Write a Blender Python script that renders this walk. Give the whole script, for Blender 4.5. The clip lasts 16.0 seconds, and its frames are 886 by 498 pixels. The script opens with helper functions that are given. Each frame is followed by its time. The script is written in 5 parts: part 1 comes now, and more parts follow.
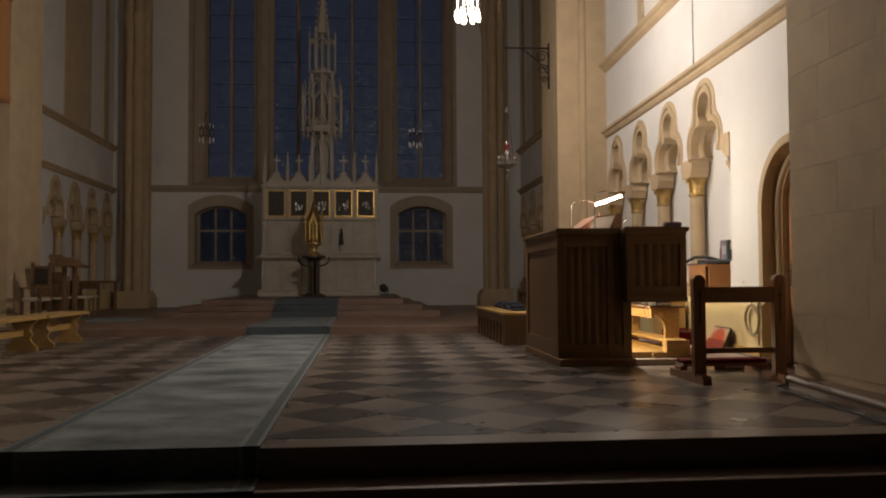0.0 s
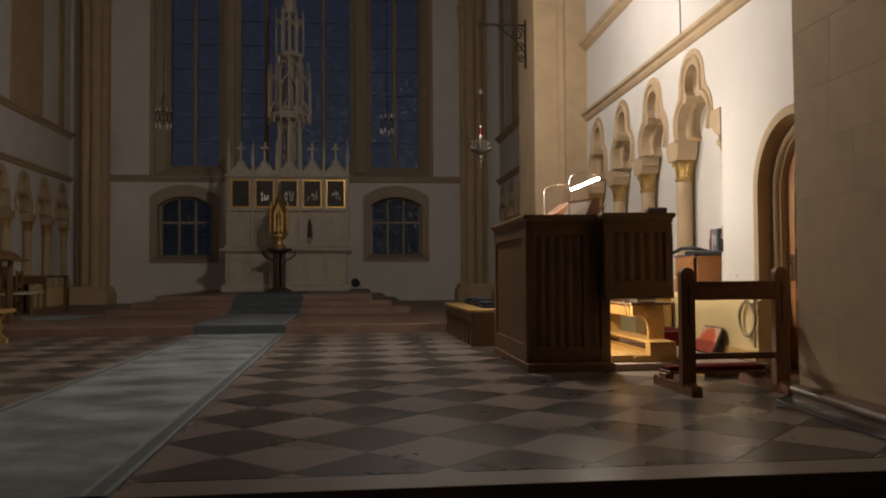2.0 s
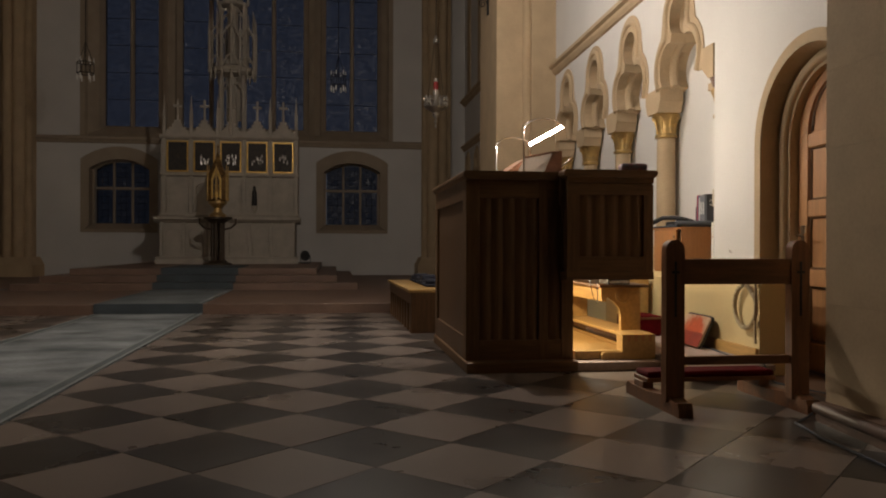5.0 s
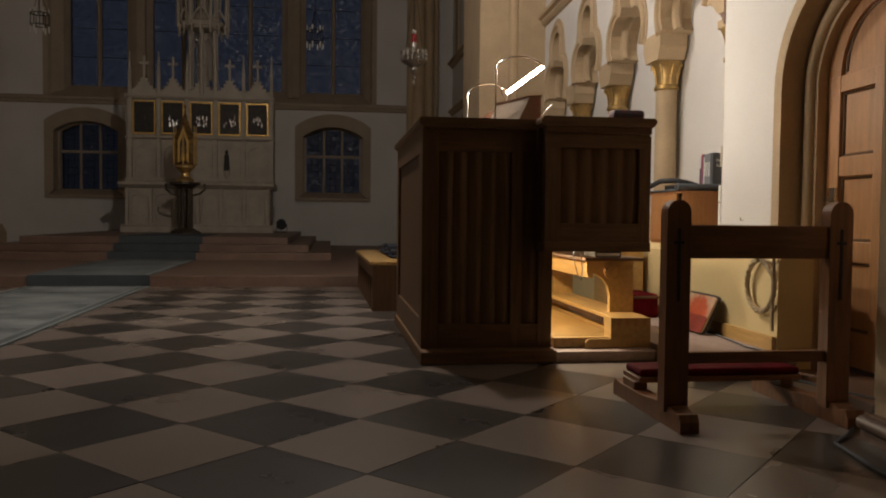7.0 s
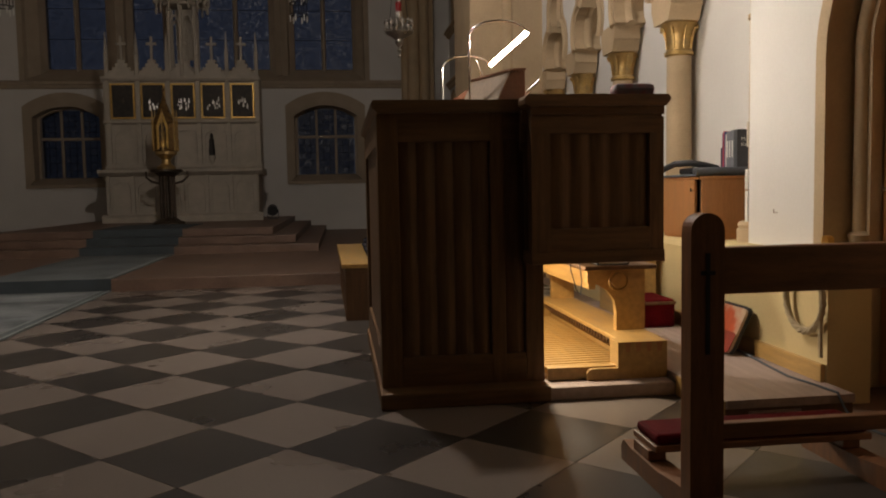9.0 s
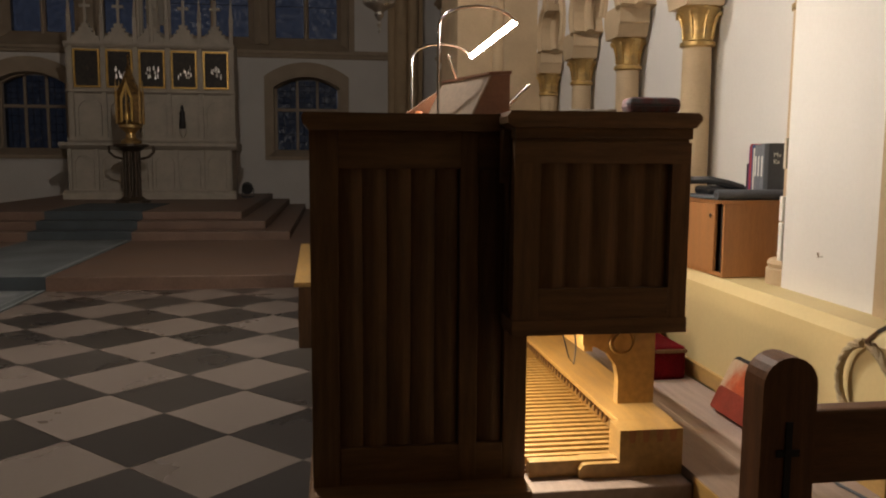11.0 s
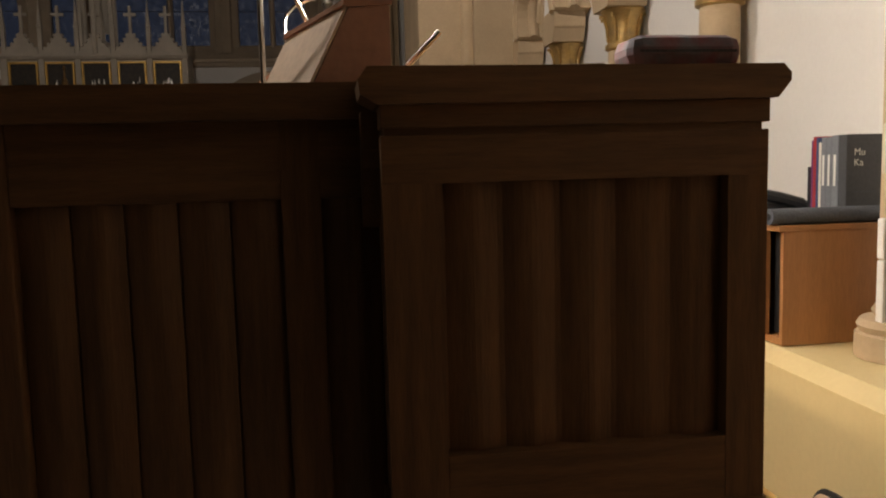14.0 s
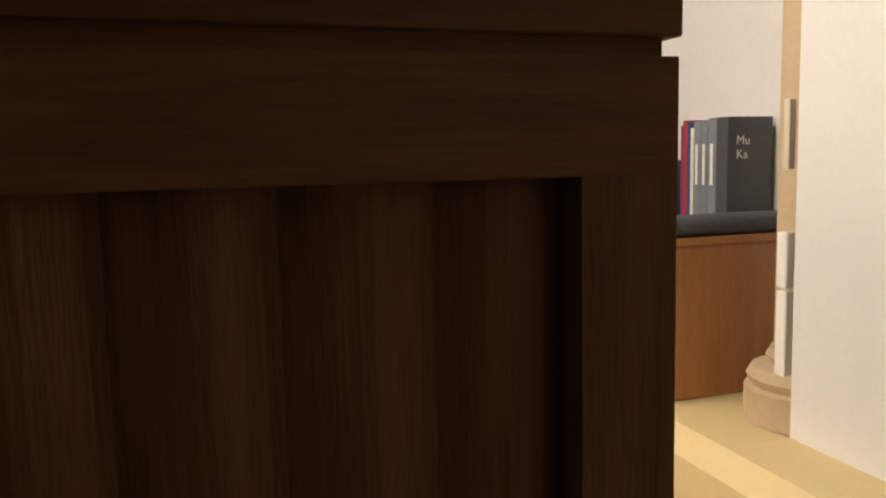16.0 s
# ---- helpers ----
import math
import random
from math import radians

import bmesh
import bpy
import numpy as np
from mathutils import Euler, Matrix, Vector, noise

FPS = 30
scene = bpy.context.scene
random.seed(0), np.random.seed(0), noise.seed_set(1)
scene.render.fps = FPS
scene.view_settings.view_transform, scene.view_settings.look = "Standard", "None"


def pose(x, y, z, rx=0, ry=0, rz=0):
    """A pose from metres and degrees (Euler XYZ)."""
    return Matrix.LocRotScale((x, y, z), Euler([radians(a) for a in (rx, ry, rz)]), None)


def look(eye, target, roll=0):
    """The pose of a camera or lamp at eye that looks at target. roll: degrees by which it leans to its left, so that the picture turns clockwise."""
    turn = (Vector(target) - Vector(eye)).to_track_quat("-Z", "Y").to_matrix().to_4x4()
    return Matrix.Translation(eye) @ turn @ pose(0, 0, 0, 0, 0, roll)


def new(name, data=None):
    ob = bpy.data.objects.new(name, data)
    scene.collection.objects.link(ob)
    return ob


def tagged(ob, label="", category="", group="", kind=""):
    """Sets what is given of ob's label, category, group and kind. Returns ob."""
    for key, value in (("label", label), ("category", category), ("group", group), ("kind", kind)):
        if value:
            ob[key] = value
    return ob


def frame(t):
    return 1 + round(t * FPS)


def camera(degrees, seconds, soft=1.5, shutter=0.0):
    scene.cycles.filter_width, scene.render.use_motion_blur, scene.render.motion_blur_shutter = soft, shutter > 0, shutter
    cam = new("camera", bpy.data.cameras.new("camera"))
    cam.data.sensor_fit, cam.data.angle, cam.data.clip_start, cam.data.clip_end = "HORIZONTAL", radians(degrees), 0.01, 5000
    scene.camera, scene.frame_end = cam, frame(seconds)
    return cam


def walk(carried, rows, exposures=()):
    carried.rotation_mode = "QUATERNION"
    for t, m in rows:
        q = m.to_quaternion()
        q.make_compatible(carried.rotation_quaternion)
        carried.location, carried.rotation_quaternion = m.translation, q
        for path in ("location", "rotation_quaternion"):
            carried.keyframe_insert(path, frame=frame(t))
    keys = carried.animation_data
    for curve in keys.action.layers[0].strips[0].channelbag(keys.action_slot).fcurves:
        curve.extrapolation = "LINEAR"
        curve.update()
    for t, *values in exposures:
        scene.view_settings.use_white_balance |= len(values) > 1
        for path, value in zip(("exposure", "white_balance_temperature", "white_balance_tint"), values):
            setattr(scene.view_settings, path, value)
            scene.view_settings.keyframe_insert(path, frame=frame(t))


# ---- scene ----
cam = camera(58.8, 16.0, soft=2.0)
PATH = [
    (0, (0.985, 0.313, 0.909), (1.161, 2.304, 0.987), -0.3),
    (0.5, (1.079, 0.587, 0.912), (1.267, 2.576, 0.984), -0.4),
    (1, (1.198, 0.846, 0.909), (1.395, 2.835, 0.98), -0.5),
    (1.5, (1.315, 1.075, 0.916), (1.52, 3.063, 0.985), -0.5),
    (2, (1.395, 1.337, 0.904), (1.605, 3.325, 0.967), -0.4),
    (2.5, (1.48, 1.582, 0.906), (1.694, 3.57, 0.958), -0.3),
    (3, (1.606, 1.826, 0.904), (1.83, 3.813, 0.944), -0.3),
    (3.5, (1.698, 2.085, 0.886), (1.936, 4.071, 0.916), -0.2),
    (4, (1.771, 2.375, 0.899), (2.023, 4.359, 0.917), -0.1),
    (6.5, (2.312, 3.621, 0.86), (2.599, 5.6, 0.808), 0.5),
    (7, (2.382, 3.869, 0.849), (2.667, 5.847, 0.772), 0.6),
    (7.5, (2.449, 4.076, 0.853), (2.726, 6.054, 0.75), 0.4),
    (8, (2.573, 4.313, 0.859), (2.843, 6.291, 0.732), 0.1),
    (8.5, (2.683, 4.548, 0.96), (2.942, 6.525, 0.812), -0.3),
    (9, (2.74, 4.756, 1.015), (2.997, 6.734, 0.869), -1.1),
    (9.5, (2.803, 4.95, 1.097), (3.115, 6.917, 0.913), -0.6),
    (10, (2.91, 5.153, 1.194), (3.215, 7.118, 0.977), 0.3),
    (10.2, (2.936, 5.25, 1.231), (3.228, 7.215, 1.004), 0.5),
    (12.3, (3.195, 6.362, 1.299), (3.45, 8.337, 1.114), -0.2),
    (12.5, (3.252, 6.464, 1.3), (3.481, 8.444, 1.124), -0.4),
    (13, (3.326, 6.695, 1.299), (3.584, 8.67, 1.121), -0.8),
    (13.5, (3.459, 6.904, 1.305), (3.72, 8.878, 1.12), -1.1),
    (14, (3.545, 7.107, 1.292), (3.823, 9.077, 1.095), -1.5),
    (14.5, (3.606, 7.324, 1.288), (3.972, 9.278, 1.067), -1.3),
    (15, (3.734, 7.543, 1.296), (4.182, 9.479, 1.064), -0.9),
    (15.5, (3.857, 7.717, 1.283), (4.37, 9.637, 1.057), -0.9),
    (16, (3.961, 7.894, 1.285), (4.585, 9.781, 1.062), -1.3),
]
EXPOSURES = [(0.0, 0.72), (3.0, 0.56), (4.0, 0.48), (7.0, 0.36), (8.5, 0.36), (10.0, 0.50), (12.5, 0.58), (16.0, 0.68)]
CHAND, PEDAL = 385.0, 9.5
walk(cam, [(t, look(eye, target, roll)) for t, eye, target, roll in PATH], EXPOSURES)

# ---- world and large lights ----
world = bpy.data.worlds.new("night")
scene.world = world
world.use_nodes = True
world.node_tree.nodes["Background"].inputs[0].default_value = (0.060, 0.065, 0.082, 1)
world.node_tree.nodes["Background"].inputs[1].default_value = 0.80
WARM = (1.0, 0.87, 0.76)


def lamp(name, kind, place, watts, colour, size=0.2, target=None, size_y=None):
    data = bpy.data.lights.new(name, kind)
    data.energy, data.color = watts, colour
    if kind == "POINT":
        data.shadow_soft_size = size
    if kind == "AREA":
        data.shape, data.size, data.size_y = "RECTANGLE", size, size_y or size
    ob = new(name, data)
    ob.matrix_world = look(place, target) if target else Matrix.Translation(place)
    return ob


CH_R = (2.24, 10.60, 4.62)
CH_L = (-3.12, 10.60, 5.0)
lamp("chandelier_light", "POINT", CH_R, CHAND, WARM, 0.11)
lamp("chandelier_light", "POINT", CH_L, CHAND * 0.07, WARM, 0.11)
strip = bpy.data.lights.new("pedal_light", "AREA")
strip.shape, strip.size, strip.size_y = "RECTANGLE", 0.05, 1.15
strip.energy, strip.color = PEDAL, (1.0, 0.76, 0.46)
strip_ob = new("pedal_light", strip)
strip_ob.matrix_world = pose(3.735, 9.41, 0.692, 0, -8, 0)
# added helper lamp: throws the pedal strip's spill forward onto the floor
added_spill = bpy.data.lights.new("pedal_light", "AREA")
added_spill.shape, added_spill.size, added_spill.size_y = "RECTANGLE", 0.05, 0.02
added_spill.energy, added_spill.color = PEDAL * 0.7, (1.0, 0.86, 0.66)
added_spill_ob = new("pedal_light", added_spill)
added_spill_ob.matrix_world = pose(3.75, 8.80, 0.690, -48, 0, 0)


# ---- materials ----
def material(name, colour, rough=0.7, vary=0.25, scale=6.0, bump=0.15, fine=60.0, metal=0.0, second=None, spot=0.0, per_piece=0.0,
             coat=0.0, stretch=(1, 1, 1)):
    """A surface with a large and a fine variation, relief, and a difference from piece to piece."""
    m = bpy.data.materials.new(name)
    m.use_nodes = True
    n, l = m.node_tree.nodes, m.node_tree.links
    b = n["Principled BSDF"]
    b.inputs["Roughness"].default_value, b.inputs["Metallic"].default_value = rough, metal
    b.inputs["Coat Weight"].default_value = coat
    co = n.new("ShaderNodeTexCoord")
    mp = n.new("ShaderNodeMapping")
    mp.inputs["Scale"].default_value = stretch
    if per_piece:
        where, shift, add = n.new("ShaderNodeObjectInfo"), n.new("ShaderNodeMath"), n.new("ShaderNodeVectorMath")
        shift.operation = "MULTIPLY"
        shift.inputs[1].default_value = 173.0
        l.new(where.outputs["Random"], shift.inputs[0])
        l.new(co.outputs["Object"], add.inputs[0])
        l.new(shift.outputs[0], add.inputs[1])
        l.new(add.outputs[0], mp.inputs["Vector"])
    else:
        l.new(co.outputs["Object"], mp.inputs["Vector"])
    big, small = n.new("ShaderNodeTexNoise"), n.new("ShaderNodeTexNoise")
    for tex, sc, detail in ((big, scale, 6), (small, fine, 4)):
        tex.inputs["Scale"].default_value, tex.inputs["Detail"].default_value = sc, detail
        l.new(mp.outputs["Vector"], tex.inputs["Vector"])
    ramp = n.new("ShaderNodeMapRange")
    ramp.inputs["From Min"].default_value, ramp.inputs["From Max"].default_value = 0.3, 0.7
    l.new(big.outputs["Fac"], ramp.inputs["Value"])
    mix = n.new("ShaderNodeMix")
    mix.data_type = "RGBA"
    dark = second or tuple(c * (1 - vary) for c in colour)
    mix.inputs["A"].default_value, mix.inputs["B"].default_value = (*dark, 1), (*colour, 1)
    l.new(ramp.outputs["Result"], mix.inputs["Factor"])
    grain = n.new("ShaderNodeMix")
    grain.data_type, grain.blend_type = "RGBA", "MULTIPLY"
    grain.inputs["Factor"].default_value = 0.35 + spot
    l.new(mix.outputs["Result"], grain.inputs["A"])
    sm = n.new("ShaderNodeMapRange")
    sm.inputs["From Min"].default_value, sm.inputs["From Max"].default_value, sm.inputs["To Min"].default_value = 0.3, 0.62, 0.55
    l.new(small.outputs["Fac"], sm.inputs["Value"])
    l.new(sm.outputs["Result"], grain.inputs["B"])
    out = grain.outputs["Result"]
    if per_piece:
        info, hsv = n.new("ShaderNodeObjectInfo"), n.new("ShaderNodeHueSaturation")
        pr = n.new("ShaderNodeMapRange")
        pr.inputs["To Min"].default_value, pr.inputs["To Max"].default_value = 1 - per_piece, 1 + per_piece
        l.new(info.outputs["Random"], pr.inputs["Value"])
        l.new(pr.outputs["Result"], hsv.inputs["Value"])
        l.new(out, hsv.inputs["Color"])
        out = hsv.outputs["Color"]
    l.new(out, b.inputs["Base Color"])
    rr = n.new("ShaderNodeMapRange")
    rr.inputs["To Min"].default_value, rr.inputs["To Max"].default_value = max(rough - 0.12, 0.05), min(rough + 0.12, 1)
    l.new(big.outputs["Fac"], rr.inputs["Value"])
    l.new(rr.outputs["Result"], b.inputs["Roughness"])
    if bump:
        bp = n.new("ShaderNodeBump")
        bp.inputs["Strength"].default_value, bp.inputs["Distance"].default_value = bump, 0.01
        l.new(small.outputs["Fac"], bp.inputs["Height"])
        l.new(bp.outputs["Normal"], b.inputs["Normal"])
    return m


def glowing(name, colour, strength):
    m = bpy.data.materials.new(name)
    m.use_nodes = True
    b = m.node_tree.nodes["Principled BSDF"]
    b.inputs["Base Color"].default_value = (*colour, 1)
    b.inputs["Emission Color"].default_value, b.inputs["Emission Strength"].default_value = (*colour, 1), strength
    return m


def glass(name, colour, leaded=False, rough=0.32):
    """Old window glass: tinted, glossy, and uneven; leaded panes vary from piece to piece."""
    m = bpy.data.materials.new(name)
    m.use_nodes = True
    n, l = m.node_tree.nodes, m.node_tree.links
    n.remove(n["Principled BSDF"])
    clear, gloss, mix = n.new("ShaderNodeBsdfTransparent"), n.new("ShaderNodeBsdfGlossy"), n.new("ShaderNodeMixShader")
    fres = n.new("ShaderNodeFresnel")
    fres.inputs["IOR"].default_value = 1.38
    gloss.inputs["Roughness"].default_value = rough
    clear.inputs["Color"].default_value = (*colour, 1)
    co, vor = n.new("ShaderNodeTexCoord"), n.new("ShaderNodeTexVoronoi")
    vor.inputs["Scale"].default_value = 20.0
    l.new(co.outputs["Object"], vor.inputs["Vector"])
    if leaded:
        tint = n.new("ShaderNodeMix")
        tint.data_type, tint.blend_type = "RGBA", "MULTIPLY"
        tint.inputs["Factor"].default_value = 0.3
        tint.inputs["A"].default_value = (*colour, 1)
        grey = n.new("ShaderNodeRGBToBW")
        l.new(vor.outputs["Color"], grey.inputs[0])
        l.new(grey.outputs[0], tint.inputs["B"])
        l.new(tint.outputs["Result"], clear.inputs["Color"])
    # each small quarry sits at its own slight angle in the leads
    geo, off, tilt, add, unit = (n.new("ShaderNodeNewGeometry"), n.new("ShaderNodeVectorMath"), n.new("ShaderNodeVectorMath"),
                                 n.new("ShaderNodeVectorMath"), n.new("ShaderNodeVectorMath"))
    off.operation, tilt.operation, unit.operation = "SUBTRACT", "SCALE", "NORMALIZE"
    off.inputs[1].default_value = (0.5, 0.5, 0.5)
    tilt.inputs["Scale"].default_value = 0.42
    l.new(vor.outputs["Color"], off.inputs[0])
    l.new(off.outputs[0], tilt.inputs[0])
    l.new(geo.outputs["Normal"], add.inputs[0])
    l.new(tilt.outputs[0], add.inputs[1])
    l.new(add.outputs[0], unit.inputs[0])
    l.new(unit.outputs[0], gloss.inputs["Normal"])
    l.new(unit.outputs[0], fres.inputs["Normal"])
    l.new(fres.outputs["Fac"], mix.inputs["Fac"])
    l.new(clear.outputs[0], mix.inputs[1])
    l.new(gloss.outputs[0], mix.inputs[2])
    l.new(mix.outputs[0], n["Material Output"].inputs["Surface"])
    return m


PLASTER = material("white_plaster", (0.71, 0.695, 0.67), 0.85, 0.09, 1.3, 0.04, 45, spot=-0.29)
DADO = material("cream_painted_dado", (0.66, 0.53, 0.275), 0.6, 0.09, 1.5, 0.04, 50, spot=-0.27)
SANDSTONE = material("ochre_sandstone", (0.52, 0.395, 0.25), 0.85, 0.16, 3.0, 0.10, 55, per_piece=0.05, spot=-0.2)
EASTSTONE = material("grey_brown_sandstone", (0.42, 0.345, 0.26), 0.85, 0.16, 3.0, 0.10, 55, per_piece=0.05, spot=-0.2)
REDSTONE = material("red_sandstone_floor", (0.21, 0.135, 0.10), 0.5, 0.30, 2.2, 0.10, 40, per_piece=0.15)
PALESTONE = material("pale_limestone_carving", (0.50, 0.455, 0.385), 0.85, 0.18, 5.0, 0.25, 70)
TILE_LIGHT = material("worn_light_floor_tile", (0.225, 0.187, 0.160), 0.30, 0.16, 1.5, 0.02, 60, per_piece=0.10, spot=-0.25)
TILE_DARK = material("worn_dark_slate_tile", (0.060, 0.053, 0.047), 0.30, 0.25, 1.5, 0.02, 60, per_piece=0.20, spot=-0.2)
CARPET = material("grey_teal_carpet", (0.33, 0.36, 0.375), 0.85, 0.35, 1.9, 0.5, 45, second=(0.075, 0.088, 0.094), stretch=(0.8, 1.25, 1), spot=0.15)
TEAL = material("dark_teal_carpet", (0.072, 0.090, 0.103), 0.95, 0.3, 3.0, 0.5, 160)
MIDTEAL = material("mid_teal_carpet", (0.20, 0.225, 0.24), 0.9, 0.35, 1.5, 0.5, 160, second=(0.10, 0.118, 0.128))
EDGETEAL = material("dark_teal_carpet_edge", (0.135, 0.158, 0.165), 0.9, 0.3, 3.0, 0.5, 160)
BORDER = material("pale_teal_carpet_border", (0.27, 0.30, 0.30), 0.95, 0.2, 3.0, 0.5, 160)
OAK_DARK = material("dark_stained_oak", (0.21, 0.115, 0.050), 0.55, 0.45, 5.0, 0.15, 40, stretch=(9, 9, 0.7), coat=0.0)
OAK_RAIL = material("dark_stained_oak_across", (0.22, 0.120, 0.052), 0.55, 0.45, 5.0, 0.15, 40, stretch=(0.7, 9, 9), coat=0.0)
OAK_MID = material("brown_oak", (0.16, 0.085, 0.038), 0.45, 0.35, 5.0, 0.15, 40, stretch=(8, 8, 0.8))
OAK_LIGHT = material("honey_oak", (0.54, 0.335, 0.115), 0.42, 0.28, 4.0, 0.12, 40, stretch=(8, 0.8, 8), coat=0.2)
DOORWOOD = material("red_brown_door_wood", (0.50, 0.25, 0.10), 0.45, 0.25, 5.0, 0.12, 40, stretch=(8, 8, 0.8))
CHERRY = material("orange_brown_veneer", (0.47, 0.22, 0.085), 0.45, 0.15, 4.0, 0.05, 40, stretch=(8, 8, 0.8))
GOLD = material("worn_gilding", (0.80, 0.52, 0.16), 0.35, 0.35, 9.0, 0.25, 60, metal=0.9)
GILT = material("dull_gilded_stone", (0.60, 0.40, 0.14), 0.36, 0.35, 14.0, 0.25, 60, metal=0.65, second=(0.40, 0.28, 0.13))
BRONZE = material("brown_patinated_bronze", (0.085, 0.060, 0.040), 0.5, 0.4, 9.0, 0.2, 60, metal=0.4)
DARKGILT = material("dark_tarnished_gilding", (0.30, 0.18, 0.06), 0.45, 0.5, 16.0, 0.3, 60, metal=0.6, second=(0.10, 0.06, 0.025))
SILVER = material("tarnished_silver", (0.62, 0.60, 0.56), 0.3, 0.3, 9.0, 0.2, 60, metal=0.95)
STEEL = material("polished_steel", (0.75, 0.73, 0.70), 0.2, 0.1, 9.0, 0.0, 60, metal=1.0)
IRON = material("black_iron", (0.035, 0.033, 0.032), 0.5, 0.3, 9.0, 0.2, 60, metal=0.6)
BLACK = material("black_plastic", (0.02, 0.02, 0.022), 0.5, 0.2, 9.0, 0.05, 60)
GREYCLOTH = material("grey_felt_mat", (0.10, 0.11, 0.13), 0.95, 0.2, 9.0, 0.4, 120)
VELVET = material("crimson_velvet", (0.125, 0.005, 0.009), 0.9, 0.4, 8.0, 0.4, 120)
VELVET.node_tree.nodes["Principled BSDF"].inputs["Specular IOR Level"].default_value = 0.08
OAK_WARM = material("warm_brown_oak", (0.27, 0.115, 0.045), 0.5, 0.4, 5.0, 0.12, 40, stretch=(8, 8, 0.8))
OAK_WARM_RAIL = material("warm_brown_oak_across", (0.27, 0.115, 0.045), 0.5, 0.4, 5.0, 0.12, 40, stretch=(0.8, 8, 8))
def worn_patch(name, centre, colour, pale, reach):
    """Leather rubbed pale towards its edges, with a blotchy border between the two tones."""
    m = material(name, colour, 0.5, 0.3, 14.0, 0.15, 70)
    n, l = m.node_tree.nodes, m.node_tree.links
    b = n["Principled BSDF"]
    old = b.inputs["Base Color"].links[0].from_socket
    co, mp, ln, noise, add, step, mix = (n.new("ShaderNodeTexCoord"), n.new("ShaderNodeMapping"), n.new("ShaderNodeVectorMath"), n.new("ShaderNodeTexNoise"),
                                         n.new("ShaderNodeMath"), n.new("ShaderNodeMapRange"), n.new("ShaderNodeMix"))
    mp.vector_type = "POINT"
    mp.inputs["Location"].default_value = tuple(-c / r for c, r in zip(centre, reach))
    mp.inputs["Scale"].default_value = tuple(1 / r for r in reach)
    ln.operation = "LENGTH"
    noise.inputs["Scale"].default_value, noise.inputs["Detail"].default_value = 18.0, 5
    l.new(co.outputs["Object"], mp.inputs["Vector"])
    l.new(mp.outputs["Vector"], ln.inputs[0])
    l.new(co.outputs["Object"], noise.inputs["Vector"])
    l.new(ln.outputs["Value"], add.inputs[0])
    l.new(noise.outputs["Fac"], add.inputs[1])
    step.inputs["From Min"].default_value, step.inputs["From Max"].default_value = 1.15, 1.65
    l.new(add.outputs[0], step.inputs["Value"])
    mix.data_type = "RGBA"
    l.new(step.outputs["Result"], mix.inputs["Factor"])
    l.new(old, mix.inputs["A"])
    mix.inputs["B"].default_value = (*pale, 1)
    l.new(mix.outputs["Result"], b.inputs["Base Color"])
    return m


ORANGE = worn_patch("orange_red_leather", (4.84, 8.90, 0.235), (0.55, 0.10, 0.03), (0.50, 0.36, 0.24), (0.2, 0.185, 0.135))
RUSSET = material("dark_red_leather", (0.30, 0.045, 0.025), 0.5, 0.4, 9.0, 0.2, 60)
ROPE = material("hemp_rope", (0.52, 0.42, 0.27), 0.95, 0.3, 20.0, 0.6, 150)
PODIUM = material("worn_podium_boards", (0.40, 0.305, 0.265), 0.6, 0.25, 4.0, 0.1, 50, stretch=(8, 0.8, 8))
PAPER = material("white_paper", (0.78, 0.76, 0.72), 0.8, 0.06, 8.0, 0.0, 60)
DESKBACK = material("tan_desk_veneer", (0.62, 0.50, 0.38), 0.6, 0.10, 5.0, 0.05, 60)
DESKEND = material("red_brown_desk_end", (0.30, 0.14, 0.08), 0.5, 0.2, 5.0, 0.08, 60)
WHITEPLASTIC = material("white_plastic", (0.80, 0.79, 0.74), 0.45, 0.04, 6.0, 0.0, 60, spot=-0.3)
CREAM = material("cream_plastic", (0.62, 0.56, 0.44), 0.5, 0.08, 6.0, 0.0, 60, spot=-0.25)
PAINTING = material("dark_painted_panel", (0.048, 0.038, 0.028), 0.6, 0.4, 14.0, 0.1, 60, second=(0.016, 0.015, 0.014))
BLUEGLASS = glass("dark_blue_leaded_glass", (0.46, 0.49, 0.56), True)
GREYGLASS = glass("dim_leaded_glass", (0.25, 0.27, 0.31), True)
REDGLASS = glowing("red_sanctuary_light", (0.22, 0.010, 0.012), 0.06)
BULB = glowing("lit_lamp_glass", (1.0, 0.84, 0.62), 14.0)
TUBEGLOW = glowing("lit_tube", (1.0, 0.88, 0.72), 195.0)
# for surfaces out of view, kept dark so they bounce little light
NAVE_DARK = material("dark_unseen_nave", (0.24, 0.205, 0.165), 0.9, 0.25, 2.0, 0.1, 30)
VAULT_DARK = material("dark_unseen_vault", (0.24, 0.22, 0.20), 0.9, 0.2, 2.0, 0.1, 30)


# ---- building helpers ----
def mesh_of(bm, name):
    bmesh.ops.recalc_face_normals(bm, faces=bm.faces)
    me = bpy.data.meshes.new(name)
    bm.to_mesh(me)
    bm.free()
    return me


def solid(name, bm, mat, label="", category="", group="", kind="", m=None, smooth=False):
    me = mesh_of(bm, name)
    me.materials.append(mat)
    if smooth:
        me.shade_smooth()
        me.set_sharp_from_angle(angle=radians(40))
    ob = new(name, me)
    if m is not None:
        ob.matrix_world = m
    return tagged(ob, label, category, group, kind)


